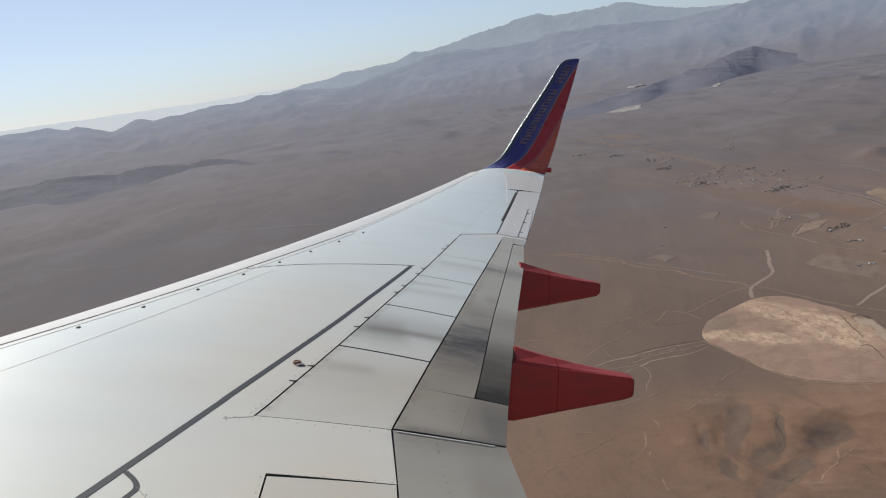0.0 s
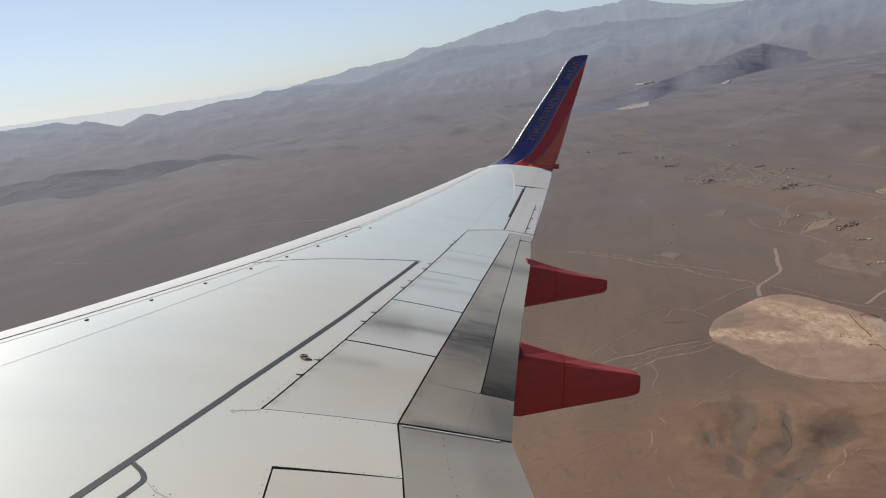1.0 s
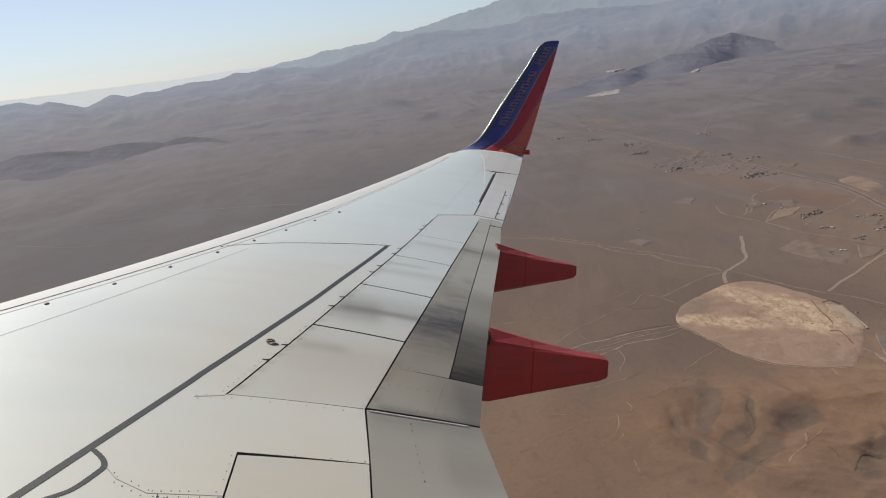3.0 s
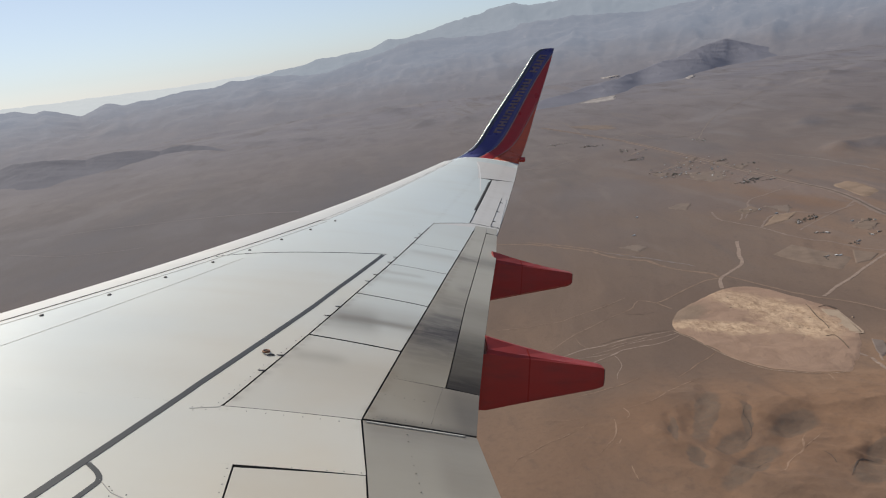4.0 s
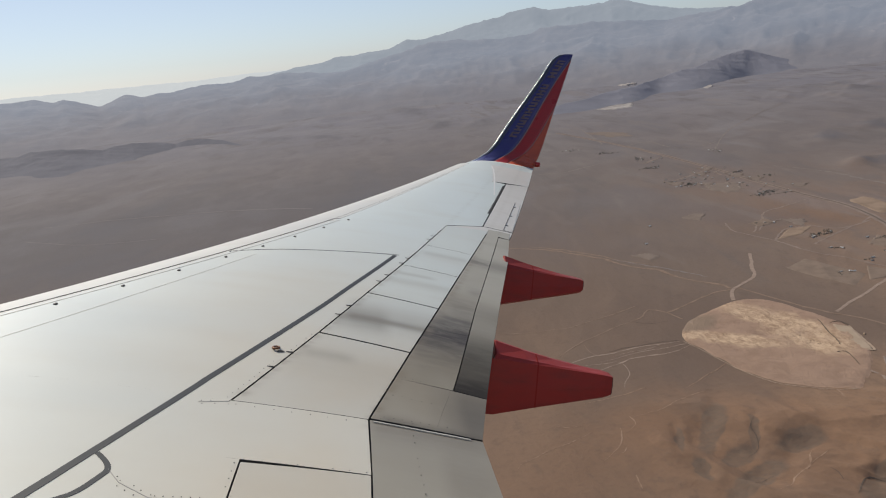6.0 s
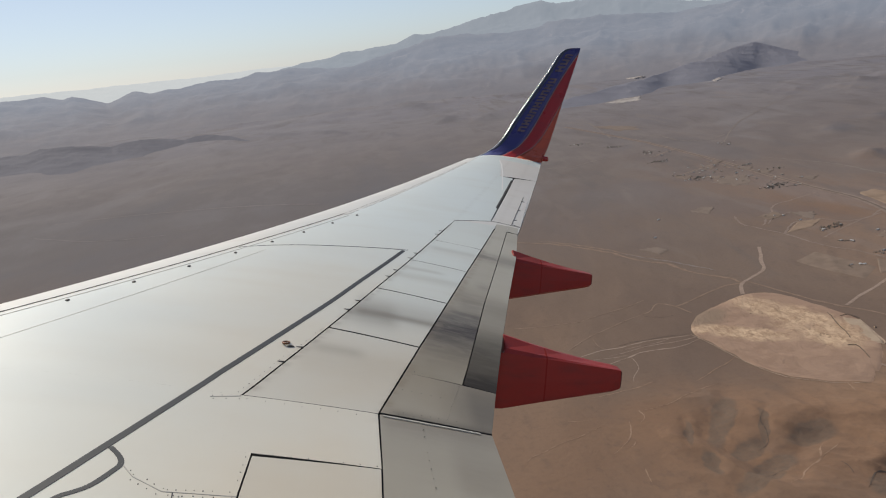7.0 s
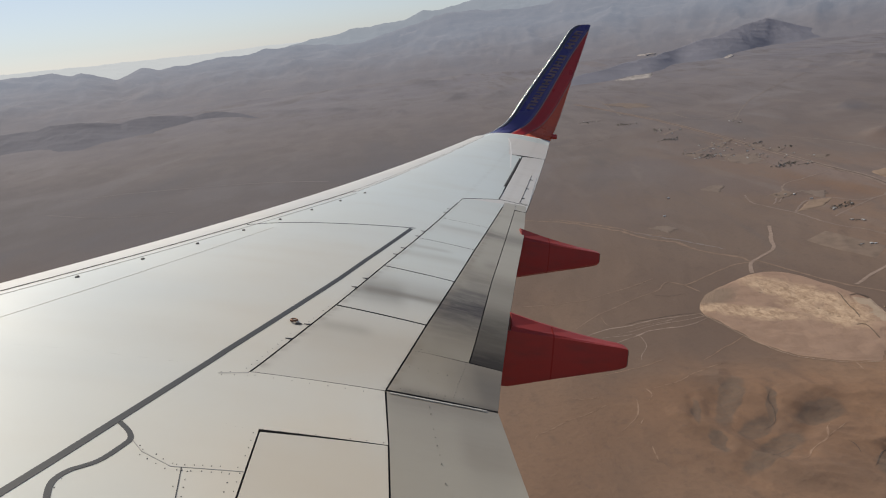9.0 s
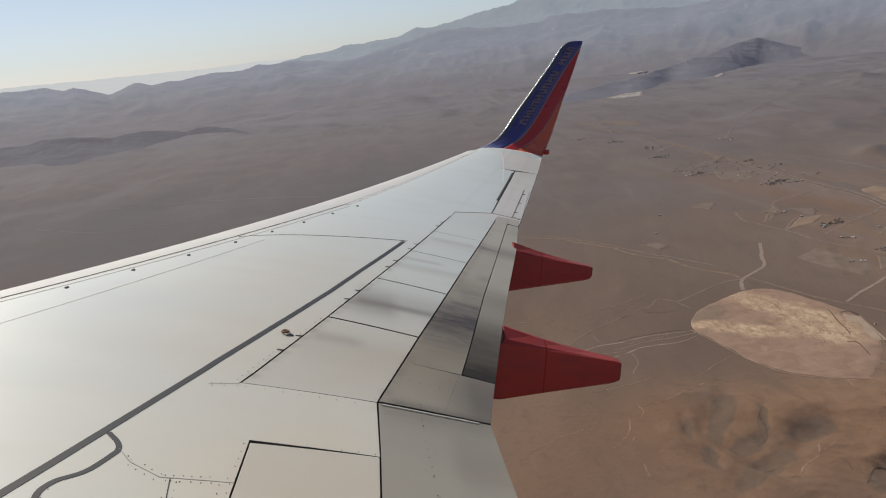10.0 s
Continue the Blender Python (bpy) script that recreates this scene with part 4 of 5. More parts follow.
MAIN = [(a, e, 3300) for a, e in ((-38, -0.3), (-24, -0.1), (-21.4, -0.24), (-20.8, -0.13), (-19.6, -0.45), (-19.2, -0.27), (-18.3, -0.56), (-17, -0.98), (-15.6, -0.43), (-15.2, -0.43), (-14.4, -0.7), (-12.4, -0.61), (-11.2, -0.32), (-9.6, -0.32), (-8.3, -0.38), (-5.6, -0.14), (-4.1, -0.26), (-1.8, -0.45), (-0.6, -0.33), (0.4, -0.16), (1.8, 0.16), (3.1, 0.35), (5.1, 0.79), (6.7, 0.66), (9.8, 0.64), (12.2, 0.64), (14.2, 0.95), (16.1, 0.9), (18.5, 0.7), (21.3, 0.58), (22.7, 0.76), (24.2, 0.96), (25.3, 1.12), (26.0, 1.1), (26.6, 1.3), (27.7, 1.37), (29, 1.36), (31, 1.12), (33, 0.95), (35.4, 0.85), (45, 0.5), (58, 0.2))]
PALE = [(a, e, 4800) for a, e in ((-36, 0.15), (-26, 0.2), (-21.3, 0.18), (-18.1, 0.1), (-14.7, 0.07), (-11.2, 0.0), (-6.7, 0.1), (-3, -0.03), (2, -0.6))]
LOW = ((-38, -3.3, 1950, 310), (-25, -3.5, 1950, 310), (-22.2, -3.38, 1950, 320), (-21.5, -3.22, 1900, 340), (-20.2, -3.37, 1880, 360), (-18.9, -3.48, 1880, 330), (-17.3, -3.8, 1850, 230), (-16.6, -3.66, 1880, 240), (-15.5, -3.54, 1900, 255), (-14.1, -3.66, 1960, 210), (-13.4, -3.77, 1960, 140), (-12.7, -4.0, 1930, 60), (-12, -3.84, 1960, 80), (-11.2, -3.82, 1950, 80), (-9.8, -4.1, 1840, 60), (-8.9, -4.4, 1770, 50), (-7.6, -4.75, 1690, 40))
DARK = ((10.5, -5.2, 1545, 50), (12.6, -4.74, 1610, 85), (14, -4.36, 1660, 100), (15.6, -4.16, 1710, 120), (17.2, -3.84, 1790, 150), (19.2, -3.61, 1860, 185), (20.7, -3.21, 2040, 210), (21.9, -2.93, 2120, 290), (23, -2.72, 2200, 330), (24.1, -2.42, 2290, 330), (25.2, -2.14, 2380, 290), (25.8, -1.99, 2410, 250), (26.2, -1.9, 2420, 220), (26.7, -2.07, 2420, 200), (27.4, -2.32, 2410, 190), (28.2, -2.6, 2400, 180), (29.2, -2.95, 2390, 170), (31, -3.4, 2380, 150))
# these three ranges emit a pale blue-grey, haze put into their materials
mountains("backdrop_mountains", PALE, 300, rock("pale_hazy_rock", (0.06, 0.065, 0.07), (0.05, 0.055, 0.06), 0.004, 0.85, (0.64, 0.665, 0.68)), "pale hazy mountain crest on the horizon", 0.1, 5.0)
mountains("backdrop_mountains", FAR, 900, rock("hazy_far_rock", (0.03, 0.033, 0.04), (0.022, 0.026, 0.032), 0.005, 0.44, (0.6, 0.67, 0.78)), "distant blue-grey mountain range", 0.35, 1.0, 340, 0.6, 1.0, 1, 0.1)
mountains("backdrop_mountains", MAIN, 1050, rock("hazy_range_rock", (0.058, 0.052, 0.052), (0.028, 0.028, 0.033), 0.007, 0.3, (0.66, 0.74, 0.92), (-115, 20, (0.4, 0.4, 0.47)), 6.0), "bare grey-brown desert mountain range", 0.5, 2.0, 300, 0.6, 1.05, 1, 0.16)
# haze is mixed into these base colours, lighter and bluer than bare rock
mountains("low_hills", LOW, 300, rock("hazy_hill_rock", (0.154, 0.155, 0.18), (0.13, 0.131, 0.154), 0.010, relief=3.0), "low dark hills on the valley floor", 0.5, 3.0, 120, 0.8, 1.2, 2, 0.06, 0.1)
mountains("dark_ridge", DARK, 425, rock("hazy_ridge_rock", (0.205, 0.208, 0.244), (0.184, 0.187, 0.22), 0.012, relief=0.8), "dark rocky ridge rising from the plain", 0.4, 4.0, 120, 1.1, 1.1, 5, 0.04, 0.015)


# ---- roads and tracks ----
def dusty(name, colour, dark, size=0.3, rough=0.95):
    m = material(name, colour, rough)
    n = Net(m)
    n.b.inputs["Specular IOR Level"].default_value = 0.15
    n.colour(n.mix(n.span(n.noise(n.pos, size, 6, 0.65), 0.35, 0.7), colour, dark))
    return m


TRACK = dusty("pale_dust_track", (0.232, 0.166, 0.126), (0.175, 0.124, 0.093), 0.2)
GRAVEL = dusty("gravel_road", (0.29, 0.225, 0.184), (0.22, 0.165, 0.134))
FAINT = dusty("faint_dust", (0.2, 0.17, 0.154), (0.166, 0.141, 0.129), 0.1)
LANE = dusty("pale_lane_dust", (0.235, 0.182, 0.154), (0.188, 0.145, 0.122), 0.15)
# far-left tracks: haze greyed into the dust colour
HAZY_DUST = dusty("hazy_dust_track", (0.185, 0.168, 0.168), (0.155, 0.142, 0.144), 0.1)
THREAD = dusty("wash_sand", (0.275, 0.19, 0.136), (0.2, 0.13, 0.09), 0.35)
ASPHALT = dusty("worn_asphalt", (0.122, 0.1, 0.086), (0.138, 0.113, 0.098))
DARKEARTH = dusty("dark_spoil", (0.12, 0.092, 0.074), (0.085, 0.067, 0.055), 0.3)


def lay(x, y):
    """The height just above the ground sheet."""
    r, a = math.hypot(x, y), math.atan2(x, y)
    i = int(np.clip(np.searchsorted(HEIGHTS["az"], a) - 1, 0, len(HEIGHTS["az"]) - 2))
    j = int(np.clip(np.searchsorted(HEIGHTS["r"], r) - 1, 0, len(HEIGHTS["r"]) - 2))
    fa = (a - HEIGHTS["az"][i]) / (HEIGHTS["az"][i + 1] - HEIGHTS["az"][i])
    fr = (r - HEIGHTS["r"][j]) / (HEIGHTS["r"][j + 1] - HEIGHTS["r"][j])
    z = HEIGHTS["z"]
    return float((z[i, j] * (1 - fr) + z[i, j + 1] * fr) * (1 - fa) + (z[i + 1, j] * (1 - fr) + z[i + 1, j + 1] * fr) * fa) + 0.05 + 0.00025 * r


def strip(name, points, width, mat, label, jitter=0.0, up=0.0, owner=None, taper=0.0):
    """A road, track or rill draped on the plain through plan points, smoothed."""
    pts = [Vector((*p, 0)) for p in points]
    line = []
    for i in range(len(pts) - 1):
        p0, p1, p2, p3 = pts[max(i - 1, 0)], pts[i], pts[i + 1], pts[min(i + 2, len(pts) - 1)]
        k = max(3, int((p2 - p1).length / (0.9 if width < 0.6 else 2.5)))
        for j in range(k):
            t = j / k
            line.append(0.5 * ((2 * p1) + (p2 - p0) * t + (2 * p0 - 5 * p1 + 4 * p2 - p3) * t * t + (3 * p1 - p0 - 3 * p2 + p3) * t ** 3))
    line.append(pts[-1])
    rnd = random.Random(len(points) * 31 + int(points[0][0]))
    verts, faces = [], []
    for i, p in enumerate(line):
        d = (line[min(i + 1, len(line) - 1)] - line[max(i - 1, 0)]).normalized()
        side = Vector((-d.y, d.x, 0))
        e = i / (len(line) - 1)
        w = width * (1 + rnd.uniform(-1, 1) * jitter) * (1 - taper + taper * min(1.0, 4 * e, 4 * (1 - e)))
        sway = (float(fbm(np.array(p.x / 7), np.array(p.y / 7), 3)) - 0.5) * jitter * 5 * min(width, 1.6)
        c = p + side * (sway + rnd.uniform(-1, 1) * jitter * width * 0.25)
        crown = 0.02 + 0.3 * up
        for s, h in ((-0.5, 0.0), (0.0, crown), (0.5, 0.0)):
            q = c + side * w * s
            verts.append((q.x, q.y, lay(q.x, q.y) - 0.55 * (0.05 + 0.00025 * math.hypot(q.x, q.y)) + up * 0.5 + h))
        if i:
            o = 3 * (i - 1)
            faces += [(o, o + 1, o + 4, o + 3), (o + 1, o + 2, o + 5, o + 4)]
    me = mesh_of(name, verts, faces, mat)
    if owner:
        return part(name, me, owner, label)
    return tagged(new(name, me), label, "road" if "road" in name else "track", kind="structure")


HIGHWAY = ((323.8, 408), (333.4, 456), (335, 468), (343.6, 508), (348.1, 537), (349, 560), (347, 588), (346.4, 630), (345.6, 678), (345.4, 710), (345.1, 746), (343.7, 796), (341, 867), (337.7, 950), (328.5, 1033), (317.6, 1130), (298.8, 1222))
strip("road_shoulder", HIGHWAY, 6.0, LANE, "pale dusty verge along the highway", 0.12)
strip("road", HIGHWAY, 1.5, ASPHALT, "dark two-lane highway across the desert", 0.0, 0.3)
strip("gravel_road", ((308.9, 407), (288.7, 393.9), (273, 384.8), (247.8, 366.5), (231.7, 355.8), (219, 346.4)), 1.7, GRAVEL, "straight pale gravel road", 0.1)
strip("gravel_road", ((231.8, 459), (220.9, 435), (214.9, 420), (210.6, 413), (199.8, 404), (192.7, 398.5), (188.3, 391.9), (184.3, 381.1)), 2.0, GRAVEL, "pale graded gravel road", 0.15)
strip("gravel_road", ((195.4, 399.2), (202.6, 379.1), (208.9, 362.8), (215.3, 348.4), (217.6, 344.3), (225.4, 332.6), (231.3, 314)), 1.3, TRACK, "dusty track along the quarry", 0.2)
strip("dirt_track", ((191.7, 400), (187.9, 411), (176.8, 428), (170.9, 448), (159, 464), (148.8, 489), (138.8, 507), (124.8, 528), (108.4, 545), (86.1, 559)), 1.9, TRACK, "long pale dirt track along a wash", 0.4)
strip("wash", ((172, 462), (160, 478), (150, 498), (139, 514), (126, 534), (112, 549)), 1.4, TRACK, "braided pale wash beside the track", 0.6, taper=0.7)
strip("dirt_track", ((191.8, 397.9), (183.1, 397.3), (175.3, 394), (166.4, 388.2), (155.9, 381.7), (146.8, 376.6)), 1.0, TRACK, "pale dirt track to the quarry", 0.3)
strip("dirt_track", ((150.4, 365.1), (146.8, 376.6), (141.7, 384.5), (138.2, 383.4), (132.1, 375), (124.8, 371.3), (116, 366.9), (105, 359.4), (94.5, 352.3), (81.7, 340.7)), 0.7, TRACK, "winding pale dirt track", 0.35)
strip("dirt_track", ((135.8, 392.9), (123.9, 386.2), (115.3, 383), (105.1, 379), (95.1, 375), (86.5, 375.9), (77.8, 375.9), (63.8, 378.6)), 0.6, TRACK, "thin pale dirt track", 0.35)
strip("dirt_track", ((95.8, 349.3), (96, 340.7), (99, 334)), 0.45, TRACK, "short dirt track", 0.35)
strip("dirt_track", ((253.1, 539), (248, 517), (252, 502), (259.2, 478), (261.9, 456), (267, 439), (275.5, 424), (279.2, 408), (288.7, 393.9)), 1.4, LANE, "faint track between homesteads", 0.3)
strip("dirt_track", ((257.8, 506), (276.6, 533), (292.1, 557), (308.6, 565), (338.5, 582)), 1.5, LANE, "faint track from the highway", 0.3)
strip("dirt_track", ((259.9, 480), (270.7, 496), (281.8, 505), (297.1, 503), (306.4, 491), (324, 493), (340.4, 506)), 1.4, LANE, "faint track past a grove", 0.3)
for points, width in ((((262.3, 508.6), (276.8, 524.5), (290.2, 529.7)), 1.3), (((274.4, 460.5), (292.9, 474), (316.4, 489.4), (336.7, 498.8)), 1.3), (((300.1, 700.4), (315.6, 674.9), (339.1, 674)), 2.2), (((286.4, 724.8), (311.4, 740.2), (335.1, 754.5), (335.6, 723.9)), 2.0), (((302.8, 842.4), (339.2, 878)), 2.2)):
    strip("dirt_track", points, width, LANE, "pale dusty lane between the houses", 0.35)
for points, width in ((((152.9, 486.6), (164.9, 467.3), (176.1, 449.2), (190.3, 425)), 1.6), (((387.2, 758), (410.9, 695.5), (416.3, 634.4), (411.5, 563.6)), 2.4)):
    strip("wash", points, width, FAINT, "faint pale wash on the plain", 0.5, taper=0.7)
strip("dirt_track", ((194, 303), (194.5, 295.7), (190.9, 280.8), (192.6, 272.6), (190.8, 261.7), (193.2, 250.9)), 1.2, GRAVEL, "dusty quarry haul track", 0.2)
strip("dirt_track", ((205.3, 290.4), (199.3, 278.1), (194.3, 268.2)), 0.8, GRAVEL, "dusty quarry haul track", 0.2)
for points, width in ((((397.6, 876), (442, 959), (483, 1026), (542, 1105), (610, 1179), (670, 1237), (736, 1299)), 1.6), (((131.8, 1472), (168.2, 1387), (199.3, 1271), (220.5, 1190)), 3.0), (((-361.5, 916), (-293.3, 911), (-229.5, 900), (-177.9, 885), (-119.8, 857), (-58.1, 822)), 2.6), (((188.7, 860), (211.5, 849), (241.3, 864), (260.3, 873)), 1.8),
                      (((300.1, 846), (327.6, 867)), 1.8), (((281.2, 716), (304.2, 732), (326.4, 750), (345, 765)), 1.6), (((293.4, 674), (301.6, 652), (320.9, 639)), 1.4), (((320.2, 1252), (339.9, 1240), (331, 1147), (316.2, 1043)), 2.4), (((331.7, 996), (369.9, 1018), (371.5, 944), (397.2, 919), (430, 945)), 2.0), (((-353, 838), (-278, 778), (-200, 760)), 1.4)):
    strip("dirt_track", points, width, HAZY_DUST if points[0][0] < 150 else FAINT, "faint pale dirt track over the plain", 0.3)
for points, width in ((((139.3, 337.2), (130.4, 336.9), (119.8, 337.5), (111.5, 336.9), (102.8, 335.1), (93.1, 333.8), (84.3, 330.8)), 0.9), (((140.8, 332.5), (130.4, 326.9), (123.4, 325.9), (113.1, 326.5), (107.3, 324.9), (101, 321.6), (93.5, 318.2)), 0.8), (((150, 338), (143, 335), (128, 332), (117, 332), (108, 330), (97, 327)), 0.5), (((128, 336.5), (121, 334), (112, 333.5), (104, 331.5)), 0.35), (((104.7, 324.7), (105.9, 317.2), (104.4, 309.3), (100.6, 303.4), (98.2, 297.1)), 0.35), (((89.2, 325), (96.9, 324.9), (104.2, 325)), 0.5)):
    strip("wash", points, width, GRAVEL, "pale sandy wash", 0.5, taper=0.6)
for points, width in ((((91.3, 270.9), (91.2, 264.6), (88.6, 260.9)), 0.3), (((85.1, 263.7), (84.6, 259.2), (81.2, 251.6), (76.7, 246.9), (73.1, 243.3)), 0.32), (((83.3, 249.5), (81.1, 246.1), (79.8, 246.6)), 0.25), (((75.8, 265), (70.5, 261.6), (65.7, 259.4), (58.7, 256.8), (51.5, 252.3), (45.7, 249.2), (42.7, 244.4)), 0.26), (((62.8, 272.7), (67.8, 270.7), (73, 270)), 0.25),
                      (((138.8, 227.9), (135.7, 225.1), (131.7, 218.2), (129, 216.2), (124.9, 214.1), (121.5, 210.4), (116.7, 207.7)), 0.34), (((141.8, 224.8), (137.1, 221.8), (132.3, 218.7)), 0.25), (((170.3, 266.4), (168, 259.2), (168.6, 257.3)), 0.4), (((80, 231.8), (79.4, 226.5), (78.9, 222.3)), 0.25),
                      (((129.5, 284.4), (119.5, 280.3), (113.6, 277.3), (107.3, 273), (99.8, 271), (92.7, 269.9)), 0.3), (((146.9, 308.2), (138.8, 301.9), (129.6, 295.2), (120.6, 288.4)), 0.28), (((106.4, 294.7), (98.1, 291.3), (88.2, 289.9), (78.4, 288.5)), 0.3)):
    strip("wash", points, width * 1.5, THREAD, "narrow branching sandy wash", 0.6, taper=0.8)
for points, width in ((((138.3, 339.3), (130.1, 339.4), (120.5, 339.4), (112.4, 339.5), (103.7, 337.7)), 0.5), (((127.3, 370), (134.4, 365.3), (143.2, 365.3)), 0.35), (((130.3, 251.5), (126.9, 246.9), (125.7, 240.6), (123.4, 235.1), (117.8, 231.2)), 0.3), (((148.6, 204.7), (145.2, 207.7), (140.2, 204.3), (135.9, 199.2)), 0.35), (((120.8, 218.5), (116, 216.7), (111.8, 214)), 0.3), (((136.5, 214.5), (137.5, 211.6), (136.6, 207.4)), 0.25)):
    strip("gully", points, width, DARKEARTH, "narrow dark gully bank", 0.6, taper=0.8)


# ---- quarry and fields ----
def plot(name, outline, mat, label, category, height=0.5, rag=0.06, lumps=0.3, rings=22, curved=False, owner=None):
    """A patch of worked ground inside a rough outline, domed a little and lumpy."""
    cx, cy = sum(p[0] for p in outline) / len(outline), sum(p[1] for p in outline) / len(outline)
    ang = sorted((math.atan2(p[1] - cy, p[0] - cx), math.hypot(p[0] - cx, p[1] - cy)) for p in outline)
    aa = [ang[-1][0] - 2 * math.pi] + [a for a, _ in ang] + [ang[0][0] + 2 * math.pi]
    rr = [ang[-1][1]] + [r for _, r in ang] + [ang[0][1]]
    m = 120
    verts = [(cx, cy, lay(cx, cy) + height)]
    for i in range(1, rings + 1):
        f = i / rings
        for k in range(m):
            a = -math.pi + 2 * math.pi * k / m
            # radius between outline corners along straight sides
            j = max(q for q in range(len(aa)) if aa[q] <= a + 1e-9)
            j = min(j, len(aa) - 2)
            xa, ya, xb, yb = rr[j] * math.cos(aa[j]), rr[j] * math.sin(aa[j]), rr[j + 1] * math.cos(aa[j + 1]), rr[j + 1] * math.sin(aa[j + 1])
            det = (xb - xa) * math.sin(a) - (yb - ya) * math.cos(a)
            r = abs((xb - xa) * ya - (yb - ya) * xa) / max(abs(det), 1e-6)
            if curved:
                t = (a - aa[j]) / (aa[j + 1] - aa[j])
                q = lambda d: rr[1:-1][(j - 1 + d) % (len(rr) - 2)]
                r = 0.5 * (2 * q(0) + (q(1) - q(-1)) * t + (2 * q(-1) - 5 * q(0) + 4 * q(1) - q(2)) * t * t + (3 * q(0) - q(-1) - 3 * q(1) + q(2)) * t ** 3)
            r *= 1 + rag * (float(fbm(np.array(cx + 6 * math.cos(a)), np.array(cy + 6 * math.sin(a)), 4)) - 0.5)
            x, y = cx + r * f * math.cos(a), cy + r * f * math.sin(a)
            h = height * min(1, (1 - f) * 9) + lumps * (float(fbm(np.array(x / 5), np.array(y / 5), 4)) - 0.4) * min(1, (1 - f) * 6)
            verts.append((x, y, lay(x, y) + h - (0.12 + height if i == rings else 0)))
    faces = [(0, 1 + k, 1 + (k + 1) % m) for k in range(m)]
    faces += [(1 + (i - 1) * m + k, 1 + i * m + k, 1 + i * m + (k + 1) % m, 1 + (i - 1) * m + (k + 1) % m) for i in range(1, rings) for k in range(m)]
    if owner:
        return part(name, mesh_of(name, verts, faces, mat), owner, label)
    return tagged(new(name, mesh_of(name, verts, faces, mat)), label, category)


def quarry_soil():
    m = material("quarry_soil", (0.36, 0.27, 0.19), 0.95)
    n = Net(m)
    n.b.inputs["Specular IOR Level"].default_value = 0.15
    broad = n.noise(n.pos, 0.09, 7, 0.62, 0.4)
    fine = n.noise(n.scaled((1, 0.5, 1), 35), 0.34, 9, 0.78, 0.4)
    worn = warped(n, 0.12, 12.0, 6.0)
    # smooth tan washed earth, with freshly dug pale belts on it
    c = n.mix(n.span(broad, 0.38, 0.66), (0.316, 0.217, 0.16), (0.266, 0.18, 0.132))
    c = n.mix(n.maths("MULTIPLY", oval(n, worn, (153, 356, 15, 9, 40), 0.5, 1.3), 0.65), c, (0.2, 0.157, 0.118))
    dug = n.maths("MAXIMUM", oval(n, worn, (190, 345, 42, 11, 114), 0.55, 1.25), oval(n, worn, (159, 331, 28, 7.5, 140), 0.6, 1.25))
    dug = n.maths("MAXIMUM", dug, oval(n, worn, (190, 320, 24, 12, 105), 0.5, 1.3))
    dug = n.maths("MULTIPLY", dug, n.span(n.maths("ADD", broad, n.maths("MULTIPLY", fine, 0.5)), 0.52, 0.8, 0.45, 1.0))
    c = n.mix(dug, c, n.mix(n.span(fine, 0.4, 0.62), (0.54, 0.4, 0.278), (0.31, 0.212, 0.142)))
    c = n.mix(n.maths("MULTIPLY", n.span(fine, 0.6, 0.68, 0, 0.65), n.maths("MULTIPLY", dug, n.span(broad, 0.5, 0.6))), c, (0.16, 0.12, 0.088))
    n.colour(c)
    n.bump(fine, 0.8, 0.9)
    return m


BERM = dusty("pale_berm", (0.36, 0.28, 0.215), (0.29, 0.22, 0.165), 0.3)
quarry = plot("quarry", ((144.2, 352.2), (151.6, 360.8), (166.7, 371.6), (181.2, 379.8), (194.1, 380.8), (201.9, 372.1), (207, 356.9), (211.5, 342), (213.5, 328), (208.5, 306), (201.5, 292), (193, 280.1), (184.6, 270.3), (178.9, 264.8), (168.1, 267.3), (161.6, 271.9), (154.4, 279.8), (150.3, 290.2), (146.6, 307.7), (143, 325.2), (139.8, 338.5)),
              quarry_soil(), "pale dug-over quarry of tan earth on the plain", "quarry", 0.2, 0.05, 0.7, 34, True)


def mounds():
    """Small heaps of dug earth scattered over the quarry floor."""
    rnd = random.Random(21)
    verts, faces = [], []
    for _ in range(170):
        t, w = rnd.random(), rnd.gauss(0, 6)
        if rnd.random() < 0.35:
            x, y = 150 + 40 * t + w * 0.6, 340 - 32 * t + w * 0.7
        else:
            x, y = 180 + 18 * t + w * 0.9, 368 - 66 * t + w * 0.3
        r, h = rnd.uniform(0.15, 0.6), rnd.uniform(0.06, 0.22)
        st, tn = rnd.uniform(1.0, 3.0), rnd.uniform(-0.3, 0.3) + 0.6
        base = lay(x, y) + 0.3
        o = len(verts)
        verts.append((x, y, base + h))
        for k in range(7):
            a, q = 2 * math.pi * k / 7, r * rnd.uniform(0.7, 1.3)
            u, v = q * st * math.cos(a), q * math.sin(a)
            verts.append((x + u * math.cos(tn) - v * math.sin(tn), y + u * math.sin(tn) + v * math.cos(tn), base - 0.3))
        faces += [(o, o + 1 + k, o + 1 + (k + 1) % 7) for k in range(7)]
    return mesh_of("earth_heaps", verts, faces, dusty("heap_earth", (0.36, 0.265, 0.18), (0.26, 0.187, 0.13), 0.05), False)


strip("rim", ((139.3, 337.2), (142.5, 324), (146.1, 306.5), (149.8, 289.2), (153.9, 278.9), (161.1, 271), (167.6, 266.5), (178.4, 263.9)), 0.35, BERM, "thin pale rim of pushed-up earth", 0.3, 0.1, owner=quarry)
part("earth_heaps", mounds(), quarry, "small heaps of dug earth", "stuff")
